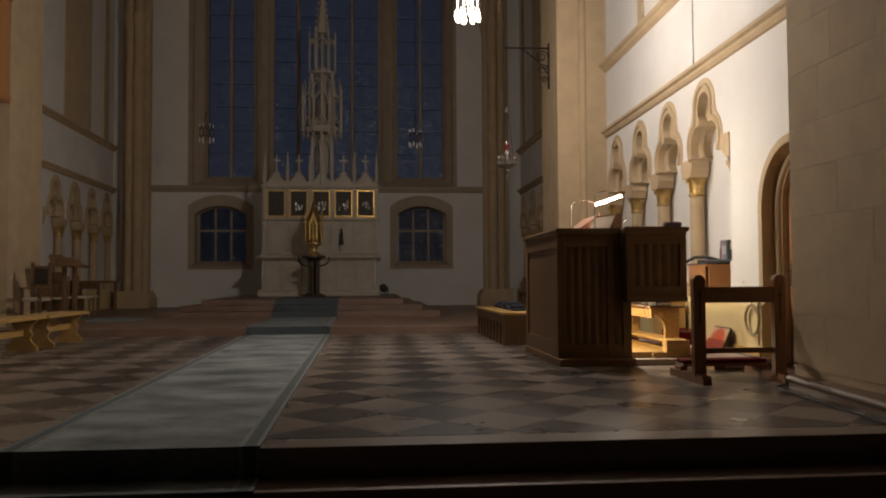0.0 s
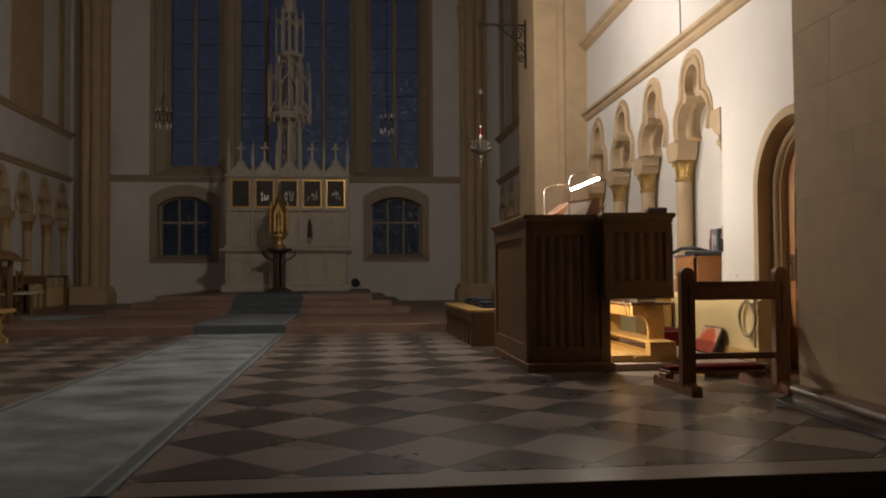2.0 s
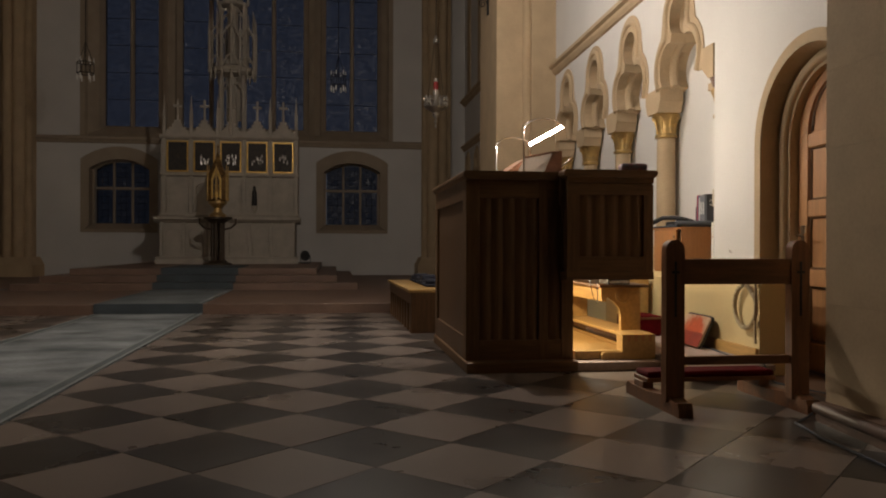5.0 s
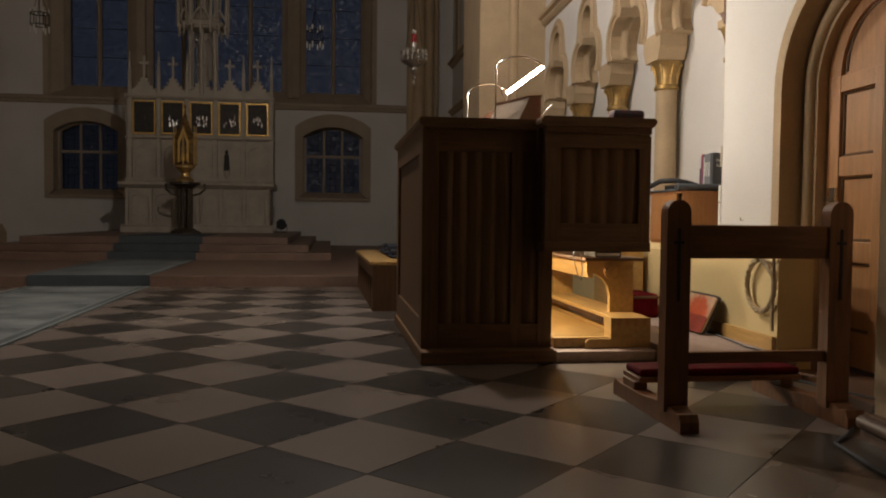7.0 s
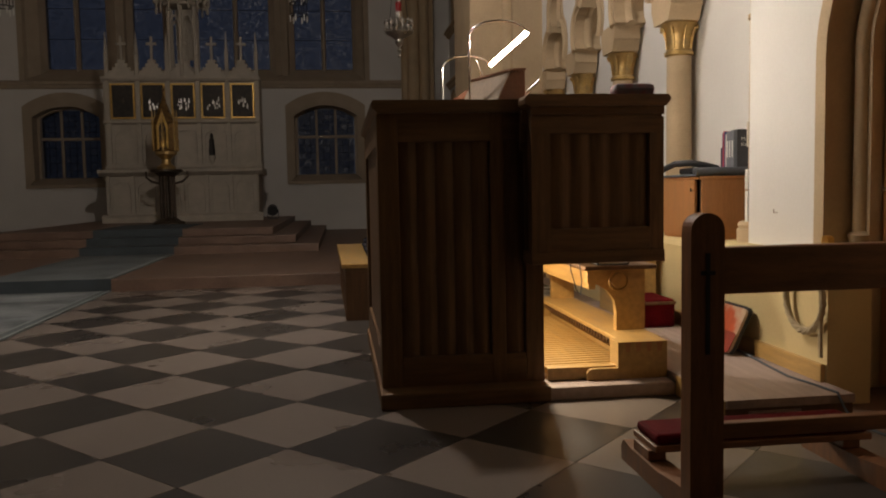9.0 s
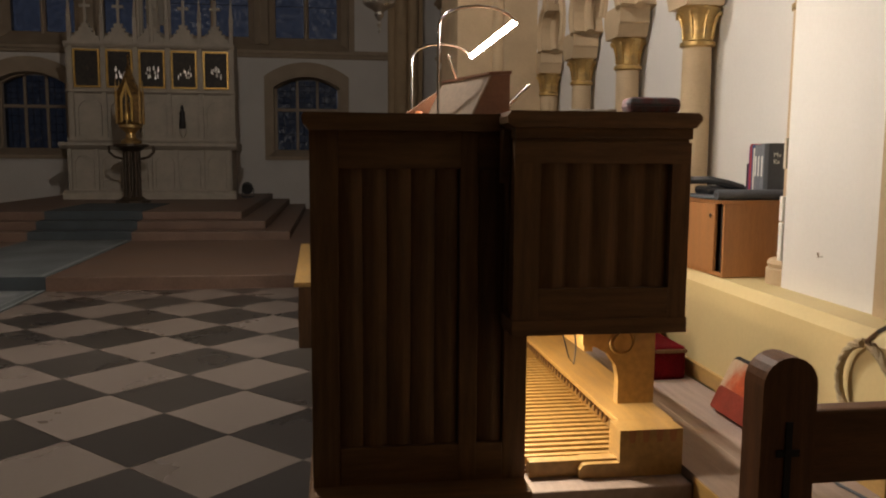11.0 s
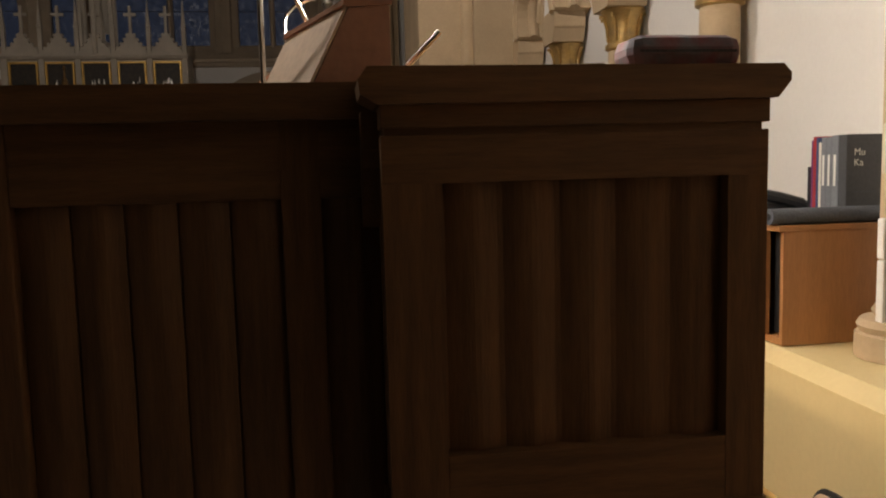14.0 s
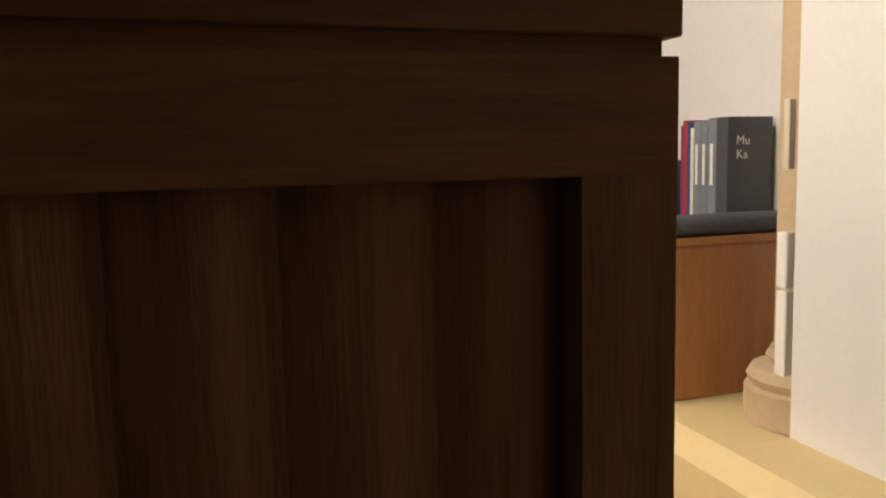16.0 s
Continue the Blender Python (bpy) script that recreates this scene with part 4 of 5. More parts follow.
wpart("tail", tube(B(), [(4.92, 8.085, 0.66), (4.915, 8.08, 0.50), (4.912, 8.075, 0.30), (4.912, 8.07, 0.22)], 0.010, 6), ROPE, ROPEOB)
for k in range(4):
    ring_pts = [(4.93 - 0.012 * (k % 2) * math.cos(a), 8.075 + 0.014 * (1 - k % 2) * math.cos(a), 0.735 - 0.035 * k + 0.022 * math.sin(a)) for a in [q * math.tau / 12 for q in range(13)]]
    wpart("chain_link", tube(B(), ring_pts, 0.004, 5), STEEL, ROPEOB)
wpart("hook_plate", tube(B(), [(4.955, 8.075, 0.755), (4.925, 8.075, 0.755)], 0.027, 18), GOLD, ROPEOB, "round brass hook plate")
wpart("snap_hook", tube(B(), [(4.92, 8.09, 0.73), (4.90, 8.14, 0.69), (4.90, 8.20, 0.64)], 0.010, 6), STEEL, ROPEOB)
solid("power_cable", tube(B(), [(4.92, 9.05, 0.108), (4.90, 8.75, 0.108), (4.86, 8.45, 0.108), (4.83, 8.2, 0.108), (4.86, 8.0, 0.108), (4.87, 7.88, 0.107), (4.87, 7.84, 0.06), (4.86, 7.75, 0.008), (4.90, 7.5, 0.008), (5.0, 7.2, 0.008)], 0.006, 6),
      GREYCLOTH, "grey power cable trailing over the podium edge", "cable", smooth=True)
solid("floor_cable", tube(B(), [(4.60, 6.90, 0.008), (4.50, 6.78, 0.008), (4.44, 6.72, 0.008), (4.30, 6.60, 0.008), (4.24, 6.30, 0.008), (4.20, 5.80, 0.008), (4.16, 5.2, 0.008), (4.14, 4.95, 0.008)], 0.007, 6),
      GREYCLOTH, "thin grey cable along the pier plinth", "cable", smooth=True)

solid("dropped_strap", tube(B(), [(4.60, 6.885, 0.014), (4.66, 6.915, 0.016), (4.73, 6.955, 0.018), (4.79, 7.03, 0.026), (4.85, 7.08, 0.016)], 0.013, 8), BLACK,
      "short black strap dropped on the floor by the pier", "strap", smooth=True)

# ---- kneeler ----
KN = thing("kneeler", (4.17, 7.15, 0), "brown oak prie-dieu with a crimson velvet knee pad", "kneeler")
for x0 in (3.752, 4.480):
    x1 = x0 + 0.105
    c = (x0 + x1) / 2
    poly = [(x0, 0.06), (x1, 0.06), (x1, 0.885)] + arc((c, 0.885), 0.0525, 0, 180, 12)[1:-1] + [(x0, 0.885)]
    pb = B()
    prism(pb, poly, "y", 6.93, 6.995)
    post = wpart("post", pb, OAK_WARM, KN)
    cross = B()
    box(cross, c - 0.006, c + 0.006, 6.926, 6.932, 0.52, 0.82)
    box(cross, c - 0.022, c + 0.022, 6.927, 6.932, 0.755, 0.768)
    part("carved_cross", cross, BLACK, post, "thin carved cross")
    fb = B()
    prism(fb, [(6.80, 0.0), (6.80, 0.045), (6.815, 0.075), (6.86, 0.07), (6.90, 0.085), (7.05, 0.085), (7.2, 0.07), (7.45, 0.07), (7.52, 0.08), (7.545, 0.05), (7.54, 0.0)], "x", x0 + 0.012, x1 - 0.012)
    wpart("foot", fb, OAK_WARM, KN)
    wpart("pad_block", bx(x0 + 0.02, x1 - 0.02, 7.30, 7.44, 0.07, 0.108, 0.004), OAK_WARM, KN)
wpart("book_rail", bx(3.857, 4.480, 6.94, 6.985, 0.695, 0.835, 0.006), OAK_WARM_RAIL, KN)
wpart("lower_rail", bx(3.857, 4.480, 6.945, 6.98, 0.255, 0.303, 0.004), OAK_WARM_RAIL, KN)
wpart("pad_board", bx(3.785, 4.590, 7.27, 7.475, 0.108, 0.132, 0.004), OAK_WARM_RAIL, KN)
wpart("knee_pad", box(B(), 3.792, 4.583, 7.277, 7.468, 0.132, 0.168, 0.014), VELVET, KN, "crimson velvet knee pad")

# ---- cabinet in the niche and what stands on it ----
CAB = thing("wall_cabinet", (5.05, 9.590, 0.667), "orange-brown veneered cabinet with a door ajar on the ledge", "cabinet")
wpart("side", bx(4.875, 5.28, 9.280, 9.297, 0.668, 1.075), CHERRY, CAB)
wpart("side", bx(4.875, 5.28, 9.853, 9.870, 0.668, 1.075), CHERRY, CAB)
wpart("top", bx(4.855, 5.285, 9.275, 9.875, 1.057, 1.077, 0.002), CHERRY, CAB)
wpart("bottom", bx(4.875, 5.28, 9.297, 9.853, 0.668, 0.69), CHERRY, CAB)
wpart("back", bx(5.262, 5.278, 9.297, 9.853, 0.69, 1.057), CHERRY, CAB)
d = wpart("cabinet_door", bx(4.862, 4.880, 9.365, 9.852, 0.692, 1.055, 0.002), CHERRY, CAB)
part("lock", tube(B(), [(4.866, 9.400, 0.99), (4.856, 9.400, 0.99)], 0.013, 12), STEEL, d, "round steel lock")
# black sheet in the door's gap stands in for the shade within
wpart("inside_shade", bx(4.90, 4.905, 9.300, 9.370, 0.70, 1.05), BLACK, CAB)
MAT = thing("rolled_mat", (5.05, 9.540, 1.077), "grey felt mat rolled up at one edge on the cabinet", "mat")
wpart("sheet", bx(4.84, 5.27, 9.330, 9.870, 1.078, 1.092, 0.004), GREYCLOTH, MAT)
wpart("roll", tube(B(), [(4.835, 9.305, 1.106), (5.27, 9.305, 1.106)], 0.028, 14), GREYCLOTH, MAT, smooth=True)
wpart("roll_core", tube(B(), [(4.832, 9.305, 1.106), (4.84, 9.305, 1.106)], 0.012, 10), BLACK, MAT)
random.seed(3)
y = 9.352
BOOKS = (("dark_grey_volume", 0.045, 0.285, (0.075, 0.078, 0.086)), ("grey_volume", 0.035, 0.285, (0.21, 0.225, 0.25)), ("grey_volume", 0.03, 0.280, (0.19, 0.205, 0.23)),
         ("grey_volume", 0.03, 0.280, (0.21, 0.225, 0.25)), ("white_booklet", 0.014, 0.262, (0.75, 0.72, 0.64)), ("blue_book", 0.014, 0.280, (0.05, 0.08, 0.20)),
         ("red_book", 0.018, 0.285, (0.42, 0.04, 0.05)), ("purple_booklet", 0.01, 0.272, (0.20, 0.06, 0.18)), ("black_book", 0.02, 0.175, (0.02, 0.02, 0.025)))
for name, w, h, col in BOOKS:
    bk = thing("book", (5.18, y + w / 2, 1.092), name.replace("_", " ") + " standing upright on the grey mat", "book", "books on the cabinet")
    cov = material(name + "_cover", col, 0.45, 0.12, 12.0, 0.05, 90)
    wpart("spine", bx(5.148, 5.152, y, y + w - 0.001, 1.093, 1.093 + h, 0.001), cov, bk)
    for yy in (y, y + w - 0.003):
        wpart("board", bx(5.152, 5.29, yy, yy + 0.002, 1.093, 1.093 + h), cov, bk)
    wpart("pages", bx(5.153, 5.285, y + 0.002, y + w - 0.003, 1.096, 1.090 + h), PAPER, bk)
    if name == "grey_volume":
        wpart("spine_label", bx(5.146, 5.1485, y + w * 0.35, y + w * 0.65, 1.20, 1.31), WHITEPLASTIC, bk)
    if name == "dark_grey_volume":
        for word, z in (("Mu", 1.306), ("Ka", 1.270)):
            cu = bpy.data.curves.new("cover_text", "FONT")
            cu.body, cu.size, cu.extrude = word, 0.034, 0.0003
            cu.materials.append(WHITEPLASTIC)
            t_ob = new("cover_text", cu)
            t_ob.parent = bk
            t_ob.matrix_parent_inverse = bk.matrix_basis.inverted()
            t_ob.matrix_basis = pose(5.175, y - 0.0006, z, 90, 0, 0)
        wpart("text_line", bx(5.17, 5.26, y - 0.0008, y, 1.178, 1.181), GREYCLOTH, bk)
    y += w + 0.001
BAG = solid("black_strap", tube(B(), [(4.80, 9.950, 1.09), (4.84, 9.850, 1.125), (4.90, 9.750, 1.172), (4.98, 9.670, 1.175), (5.06, 9.610, 1.155), (5.14, 9.590, 1.13)], 0.022, 8), BLACK,
            "black leather strap heaped on the grey mat", "strap", smooth=True)
solid("black_pouch", box(B(), 4.95, 5.22, 9.610, 9.810, 1.093, 1.14, 0.02), BLACK, "flat black cloth pouch on the grey mat", "pouch")
for o in [q for q in scene.objects if q.parent is None and (q.name.startswith(("wall_cabinet", "rolled_mat", "book", "black_strap", "black_pouch")))]:
    o.location += Vector((0.165, 0.26, 0.004))
BOXES = thing("wall_socket_box", (5.185, 9.28, 0.78), "white plastic switch box above a cream conduit", "switch box")
wpart("upper_box", box(B(), 5.195, 5.220, 9.262, 9.294, 0.99, 1.115, 0.006), WHITEPLASTIC, BOXES)
wpart("lower_box", bx(5.197, 5.220, 9.262, 9.294, 0.76, 0.985, 0.004), WHITEPLASTIC, BOXES)
wpart("name_plate", bx(5.201, 5.220, 9.27, 9.288, 1.25, 1.40, 0.003), CREAM, BOXES)
solid("wall_cable", tube(B(), [(-0.012, 1.05, 3.66), (-0.012, 1.06, 4.2), (-0.012, 1.05, 4.76), (-0.012, 1.05, 4.98), (-0.012, 1.06, 6.2)], 0.006, 6), GREYCLOTH, "thin grey cable running up the white wall", "cable", m=M_R)
solid("wall_hook", tube(B(), [(0.01, -0.33, 0.86), (-0.02, -0.33, 0.86), (-0.022, -0.33, 0.88)], 0.005, 6), STEEL, "tiny steel hook on the white wall", "hook", m=M_R)

# ---- altar ----
ALT = thing("altar", (-0.47, 22.0, ALTAR_Z), "carved pale limestone high altar with moulded table slab", "altar")
AY = 21.62
wpart("mensa_block", bx(-2.0, 1.06, AY + 0.08, 22.5, ALTAR_Z, 1.48), PALESTONE, ALT)
wpart("base", prism(B(), [(AY - 0.05, ALTAR_Z), (AY - 0.05, 0.60), (AY, 0.64), (AY + 0.09, 0.66), (AY + 0.09, ALTAR_Z)], "x", -2.08, 1.14), PALESTONE, ALT)
wpart("table_slab", prism(B(), [(AY + 0.1, 1.44), (AY + 0.02, 1.46), (AY - 0.05, 1.51), (AY - 0.08, 1.52), (AY - 0.08, 1.58), (22.5, 1.58), (22.5, 1.44)], "x", -2.12, 1.17), PALESTONE, ALT)
for k in range(7):
    x = -1.96 + k * 0.494
    wpart("pilaster", bx(x - 0.035, x + 0.035, AY + 0.03, AY + 0.085, 0.64, 1.46, 0.008), PALESTONE, ALT)
    if k < 6:
        c = x + 0.247
        wpart("panel_tracery", ring(B(), [(c + 0.15, 0.72)] + arc((c, 1.17), 0.15, 0, 180, 8) + [(c - 0.15, 0.72)],
                                    [(c + 0.19, 0.72)] + arc((c, 1.17), 0.19, 0, 180, 8) + [(c - 0.19, 0.72)], "y", AY + 0.045, AY + 0.085), PALESTONE, ALT)
        wpart("panel_band", bx(c - 0.13, c + 0.13, AY + 0.062, AY + 0.084, 0.84, 0.865, 0.004), PALESTONE, ALT)

RET = thing("altar_retable", (-0.44, 22.2, 1.58), "carved pale stone retable with gilt-framed panels and gables", "retable")
RY = 21.90
wpart("back_wall", bx(-2.03, 1.12, RY + 0.03, 22.45, 1.58, 3.50), PALESTONE, RET)
for z0, z1, out in ((1.58, 1.68, 0.03), (2.52, 2.60, 0.05), (3.39, 3.50, 0.06)):
    wpart("moulding", prism(B(), [(RY + 0.04, z0), (RY - out * 0.4, z0 + 0.02), (RY - out, z1 - 0.04), (RY - out, z1), (RY + 0.04, z1)], "x", -2.05, 1.14), PALESTONE, RET)
for k in range(5):
    c = -1.645 + k * 0.604
    fr = wpart("gilt_frame", ring(B(), [(c + 0.212, 2.668), (c + 0.212, 3.332), (c - 0.212, 3.332), (c - 0.212, 2.668), (c + 0.212, 2.668)],
                                  [(c + 0.24, 2.64), (c + 0.24, 3.36), (c - 0.24, 3.36), (c - 0.24, 2.64), (c + 0.24, 2.64)], "y", RY - 0.03, RY + 0.03), GOLD, RET, "narrow gilt frame")
    part("painted_panel", bx(c - 0.214, c + 0.214, RY + 0.012, RY + 0.03, 2.665, 3.335), PAINTING, fr, "dark painted panel")
    random.seed(20 + k)
    for q in range(11 if k else 2):
        x = c + random.uniform(-0.12, 0.13) if k else c + 0.02 * q
        z, h, w = 2.80 + random.uniform(0, 0.20), random.uniform(0.04, 0.11), random.uniform(0.008, 0.017)
        part("silver_figure", lathe(B(), [(w, z), (w * 1.2, z + h * 0.3), (w * 0.5, z + h * 0.7), (w * 0.8, z + h * 0.85), (0.002, z + h)], x, RY + 0.0, 7), SILVER if k else BRONZE, fr, smooth=True)
    arch_in = [(c + 0.19, 1.72)] + arc((c, 2.20), 0.19, 0, 180, 10) + [(c - 0.19, 1.72)]
    wpart("blind_arch", ring(B(), arch_in, [(c + (p - c) * 1.28, 1.72 + (q - 1.72) * 1.1) for p, q in arch_in], "y", RY - 0.005, RY + 0.035), PALESTONE, RET)
    # gable with crockets and a cross
    wpart("gable", prism(B(), [(c - 0.26, 3.50), (c + 0.26, 3.50), (c + 0.26, 3.56), (c + 0.13, 3.68), (c, 3.90), (c - 0.13, 3.68), (c - 0.26, 3.56)], "y", RY - 0.02, RY + 0.10), PALESTONE, RET)
    cr = B()
    for s in (-1, 1):
        for x, z in ((0.235, 3.575), (0.165, 3.645), (0.105, 3.72), (0.060, 3.80)):
            lathe(cr, [(0.012, z - 0.01), (0.034, z + 0.015), (0.030, z + 0.04), (0.008, z + 0.058)], c + s * x, RY + 0.02, 7)
    tagged(wpart("crocket", cr, PALESTONE, RET), kind="stuff")
    fc = B()
    box(fc, c - 0.024, c + 0.024, RY + 0.015, RY + 0.065, 3.86, 4.33, 0.006)
    box(fc, c - 0.105, c + 0.105, RY + 0.017, RY + 0.063, 4.15, 4.205, 0.006)
    wpart("cross_finial", fc, PALESTONE, RET)
for k in range(6):
    x = -1.947 + k * 0.604
    wpart("pinnacle", lathe(B(), [(0.05, 3.42), (0.05, 3.95), (0.062, 3.97), (0.045, 4.0), (0.006, 4.43)], x, RY + 0.03, 4, math.pi / 4), PALESTONE, RET)
    wpart("buttress", bx(x - 0.045, x + 0.045, RY - 0.025, RY + 0.04, 1.66, 3.45, 0.006), PALESTONE, RET)

SPX, SPY = -0.42, 22.1
SP = thing("altar_spire", (SPX, SPY, 3.5), "tall openwork gothic stone spire over the altar", "spire")


def ring_of_posts(r, z0, z1, n, w, turn=0.0, tip=0.0):
    for k in range(n):
        a = turn + k * math.tau / n
        x, y = SPX + r * math.cos(a), SPY + r * 0.75 * math.sin(a)
        prof = [(w, z0), (w, z1)]
        if tip:
            prof += [(w * 1.35, z1 + 0.02), (w * 0.9, z1 + 0.05), (0.006, z1 + tip)]
        wpart("post", lathe(B(), prof, x, y, 6), PALESTONE, SP)


def hoop(r, z0, z1, w):
    wpart("cornice_ring", lathe(B(), [(r, z0), (r + w, z0 + 0.02), (r + w, z1), (r, z1 + 0.02)], SPX, SPY, 8, math.pi / 8), PALESTONE, SP)


def arches_round(r, z, n, turn=0.0):
    for k in range(n):
        a0, a1 = turn + k * math.tau / n, turn + (k + 1) * math.tau / n
        p0 = Vector((SPX + r * math.cos(a0), SPY + r * 0.75 * math.sin(a0), z))
        p1 = Vector((SPX + r * math.cos(a1), SPY + r * 0.75 * math.sin(a1), z))
        h = (p1 - p0).length * 0.75
        pts = [p0.lerp(p1, t) + Vector((0, 0, h * (1 - abs(2 * t - 1) ** 1.6))) for t in (0, 0.15, 0.3, 0.42, 0.5, 0.58, 0.7, 0.85, 1)]
        wpart("little_arch", tube(B(), pts, 0.022, 5), PALESTONE, SP)


ring_of_posts(0.30, 3.5, 4.95, 6, 0.045, 0.5)
wpart("core", lathe(B(), [(0.20, 3.5), (0.20, 3.70), (0.12, 3.75), (0.12, 3.95)], SPX, SPY, 8), PALESTONE, SP)
wpart("niche_back", bx(SPX - 0.17, SPX + 0.17, SPY + 0.14, SPY + 0.20, 3.9, 5.0), PALESTONE, SP)
solid("statue", lathe(B(), [(0.10, 3.952), (0.11, 4.05), (0.085, 4.35), (0.095, 4.50), (0.05, 4.58), (0.06, 4.66), (0.045, 4.74), (0.01, 4.78)], SPX, SPY, 12), PALESTONE, "small draped stone statue in the spire's niche", "statue", smooth=True)
hoop(0.28, 4.95, 5.05, 0.10)
arches_round(0.30, 4.55, 6, 0.5)
ring_of_posts(0.56, 5.0, 5.90, 8, 0.032, math.pi / 8, 0.45)
wpart("canopy", lathe(B(), [(0.45, 5.02), (0.50, 5.10), (0.30, 5.18), (0.24, 5.3)], SPX, SPY, 8, math.pi / 8), PALESTONE, SP)
arches_round(0.56, 5.75, 8, math.pi / 8)
arches_round(0.56, 5.08, 8, math.pi / 8)
ring_of_posts(0.47, 5.02, 6.15, 8, 0.022, 0.0, 0.35)
for q in range(16):
    a = q * math.tau / 16
    wpart("pendant", lathe(B(), [(0.006, 4.80 + 0.05 * (q % 2)), (0.030, 4.88), (0.018, 4.93), (0.032, 5.0), (0.03, 5.06)], SPX + 0.52 * math.cos(a), SPY + 0.39 * math.sin(a), 6), PALESTONE, SP)
ring_of_posts(0.32, 5.05, 6.65, 6, 0.042, 0.5)
wpart("inner_core", lathe(B(), [(0.13, 5.2), (0.13, 6.6), (0.10, 6.8)], SPX, SPY, 6), PALESTONE, SP)
hoop(0.28, 6.58, 6.66, 0.07)
arches_round(0.32, 6.25, 6, 0.5)
ring_of_posts(0.35, 6.62, 7.55, 6, 0.028, 0.0, 0.35)
arches_round(0.35, 7.35, 6, 0.0)
ring_of_posts(0.18, 6.66, 7.9, 6, 0.030, 0.5)
wpart("needle", lathe(B(), [(0.20, 7.75), (0.16, 7.85), (0.10, 8.4), (0.055, 9.0), (0.02, 9.6)], SPX, SPY, 6), PALESTONE, SP)
cr = B()
for k in range(9):
    for q in range(6):
        r = 0.19 * (1 - k / 10)
        a = 0.5 + q * math.tau / 6
        lathe(cr, [(0.014, 7.85 + 0.18 * k), (0.026, 7.89 + 0.18 * k), (0.006, 7.93 + 0.18 * k)], SPX + r * math.cos(a), SPY + r * math.sin(a), 5)
tagged(wpart("crocket", cr, PALESTONE, SP), kind="stuff")
wpart("finial", lathe(B(), [(0.02, 9.58), (0.06, 9.64), (0.02, 9.7), (0.05, 9.76), (0.005, 9.84)], SPX, SPY, 8), PALESTONE, SP)

# ---- before the altar ----
MX, MY = -0.52, 20.40
STAND = thing("reliquary_stand", (MX, MY, ALTAR_Z), "dark bronze clustered pedestal with a round top", "pedestal")
wpart("foot", lathe(B(), [(0.30, ALTAR_Z), (0.30, 0.53), (0.22, 0.56), (0.17, 0.60)], MX, MY, 8), BRONZE, STAND)
for k in range(6):
    a = k * math.tau / 6 + 0.3
    wpart("shaft", lathe(B(), [(0.042, 0.56), (0.036, 1.0), (0.042, 1.44)], MX + 0.11 * math.cos(a), MY + 0.11 * math.sin(a), 10), BRONZE, STAND, smooth=True)
wpart("top", lathe(B(), [(0.15, 1.40), (0.24, 1.47), (0.30, 1.49), (0.30, 1.53)], MX, MY, 16), BRONZE, STAND)
for s in (1, -1):
    wpart("branch", tube(B(), [(MX + s * 0.12, MY, 1.26), (MX + s * 0.28, MY, 1.30), (MX + s * 0.38, MY, 1.39), (MX + s * 0.38, MY, 1.50)], 0.022, 6), BRONZE, STAND, smooth=True)
REL = thing("reliquary", (MX, MY, 1.53), "gilded gothic tower reliquary on its pedestal", "reliquary")
wpart("base", lathe(B(), [(0.17, 1.53), (0.18, 1.58), (0.09, 1.64), (0.08, 1.72), (0.14, 1.78), (0.20, 1.82), (0.20, 1.87)], MX, MY, 12), GILT, REL, "dull gilt domed foot", smooth=True)
wpart("shrine", lathe(B(), [(0.21, 1.87), (0.23, 1.90), (0.215, 1.93), (0.21, 2.40), (0.225, 2.42), (0.225, 2.45)], MX, MY, 6, math.pi / 6), DARKGILT, REL, "dark gilded six-sided shrine")
wpart("roof", lathe(B(), [(0.21, 2.45), (0.13, 2.60), (0.07, 2.76), (0.045, 2.80), (0.05, 2.83), (0.02, 2.92), (0.012, 3.02), (0.028, 3.05), (0.004, 3.10)], MX, MY, 6, math.pi / 6), DARKGILT, REL)
wpart("gable_front", ring(B(), [(MX + 0.065, 1.93), (MX + 0.065, 2.32), (MX, 2.47), (MX - 0.065, 2.32), (MX - 0.065, 1.93)],
                          [(MX + 0.105, 1.90), (MX + 0.105, 2.33), (MX, 2.62), (MX - 0.105, 2.33), (MX - 0.105, 1.90)], "y", MY - 0.235, MY - 0.18), GOLD, REL, "bright gilt gable")
wpart("image", lathe(B(), [(0.05, 1.94), (0.055, 2.0), (0.035, 2.14), (0.04, 2.22), (0.022, 2.27), (0.028, 2.32), (0.004, 2.37)], MX, MY - 0.20, 10), GOLD, REL, "bright gilt figure", smooth=True)
wpart("image_back", prism(B(), [(MX - 0.07, 1.92), (MX + 0.07, 1.92), (MX + 0.07, 2.32), (MX, 2.48), (MX - 0.07, 2.32)], "y", MY - 0.20, MY - 0.19), PAINTING, REL)
for q in range(6):
    a = q * math.tau / 6 + math.pi / 6
    wpart("corner_pinnacle", lathe(B(), [(0.022, 1.88), (0.022, 2.40), (0.032, 2.42), (0.018, 2.46), (0.004, 2.66)], MX + 0.23 * math.cos(a), MY + 0.23 * math.sin(a), 6), GILT, REL)
STA = thing("statuette", (0.11, 21.82, 1.62), "small dark bronze statuette on a stone bracket", "statuette")
wpart("bracket", lathe(B(), [(0.02, 1.68), (0.07, 1.80), (0.08, 1.86)], 0.11, RY - 0.02, 8), PALESTONE, STA)
wpart("figure", lathe(B(), [(0.06, 1.86), (0.065, 1.95), (0.05, 2.10), (0.055, 2.18), (0.028, 2.23), (0.034, 2.28), (0.005, 2.33)], 0.11, RY - 0.03, 10), IRON, STA, smooth=True)
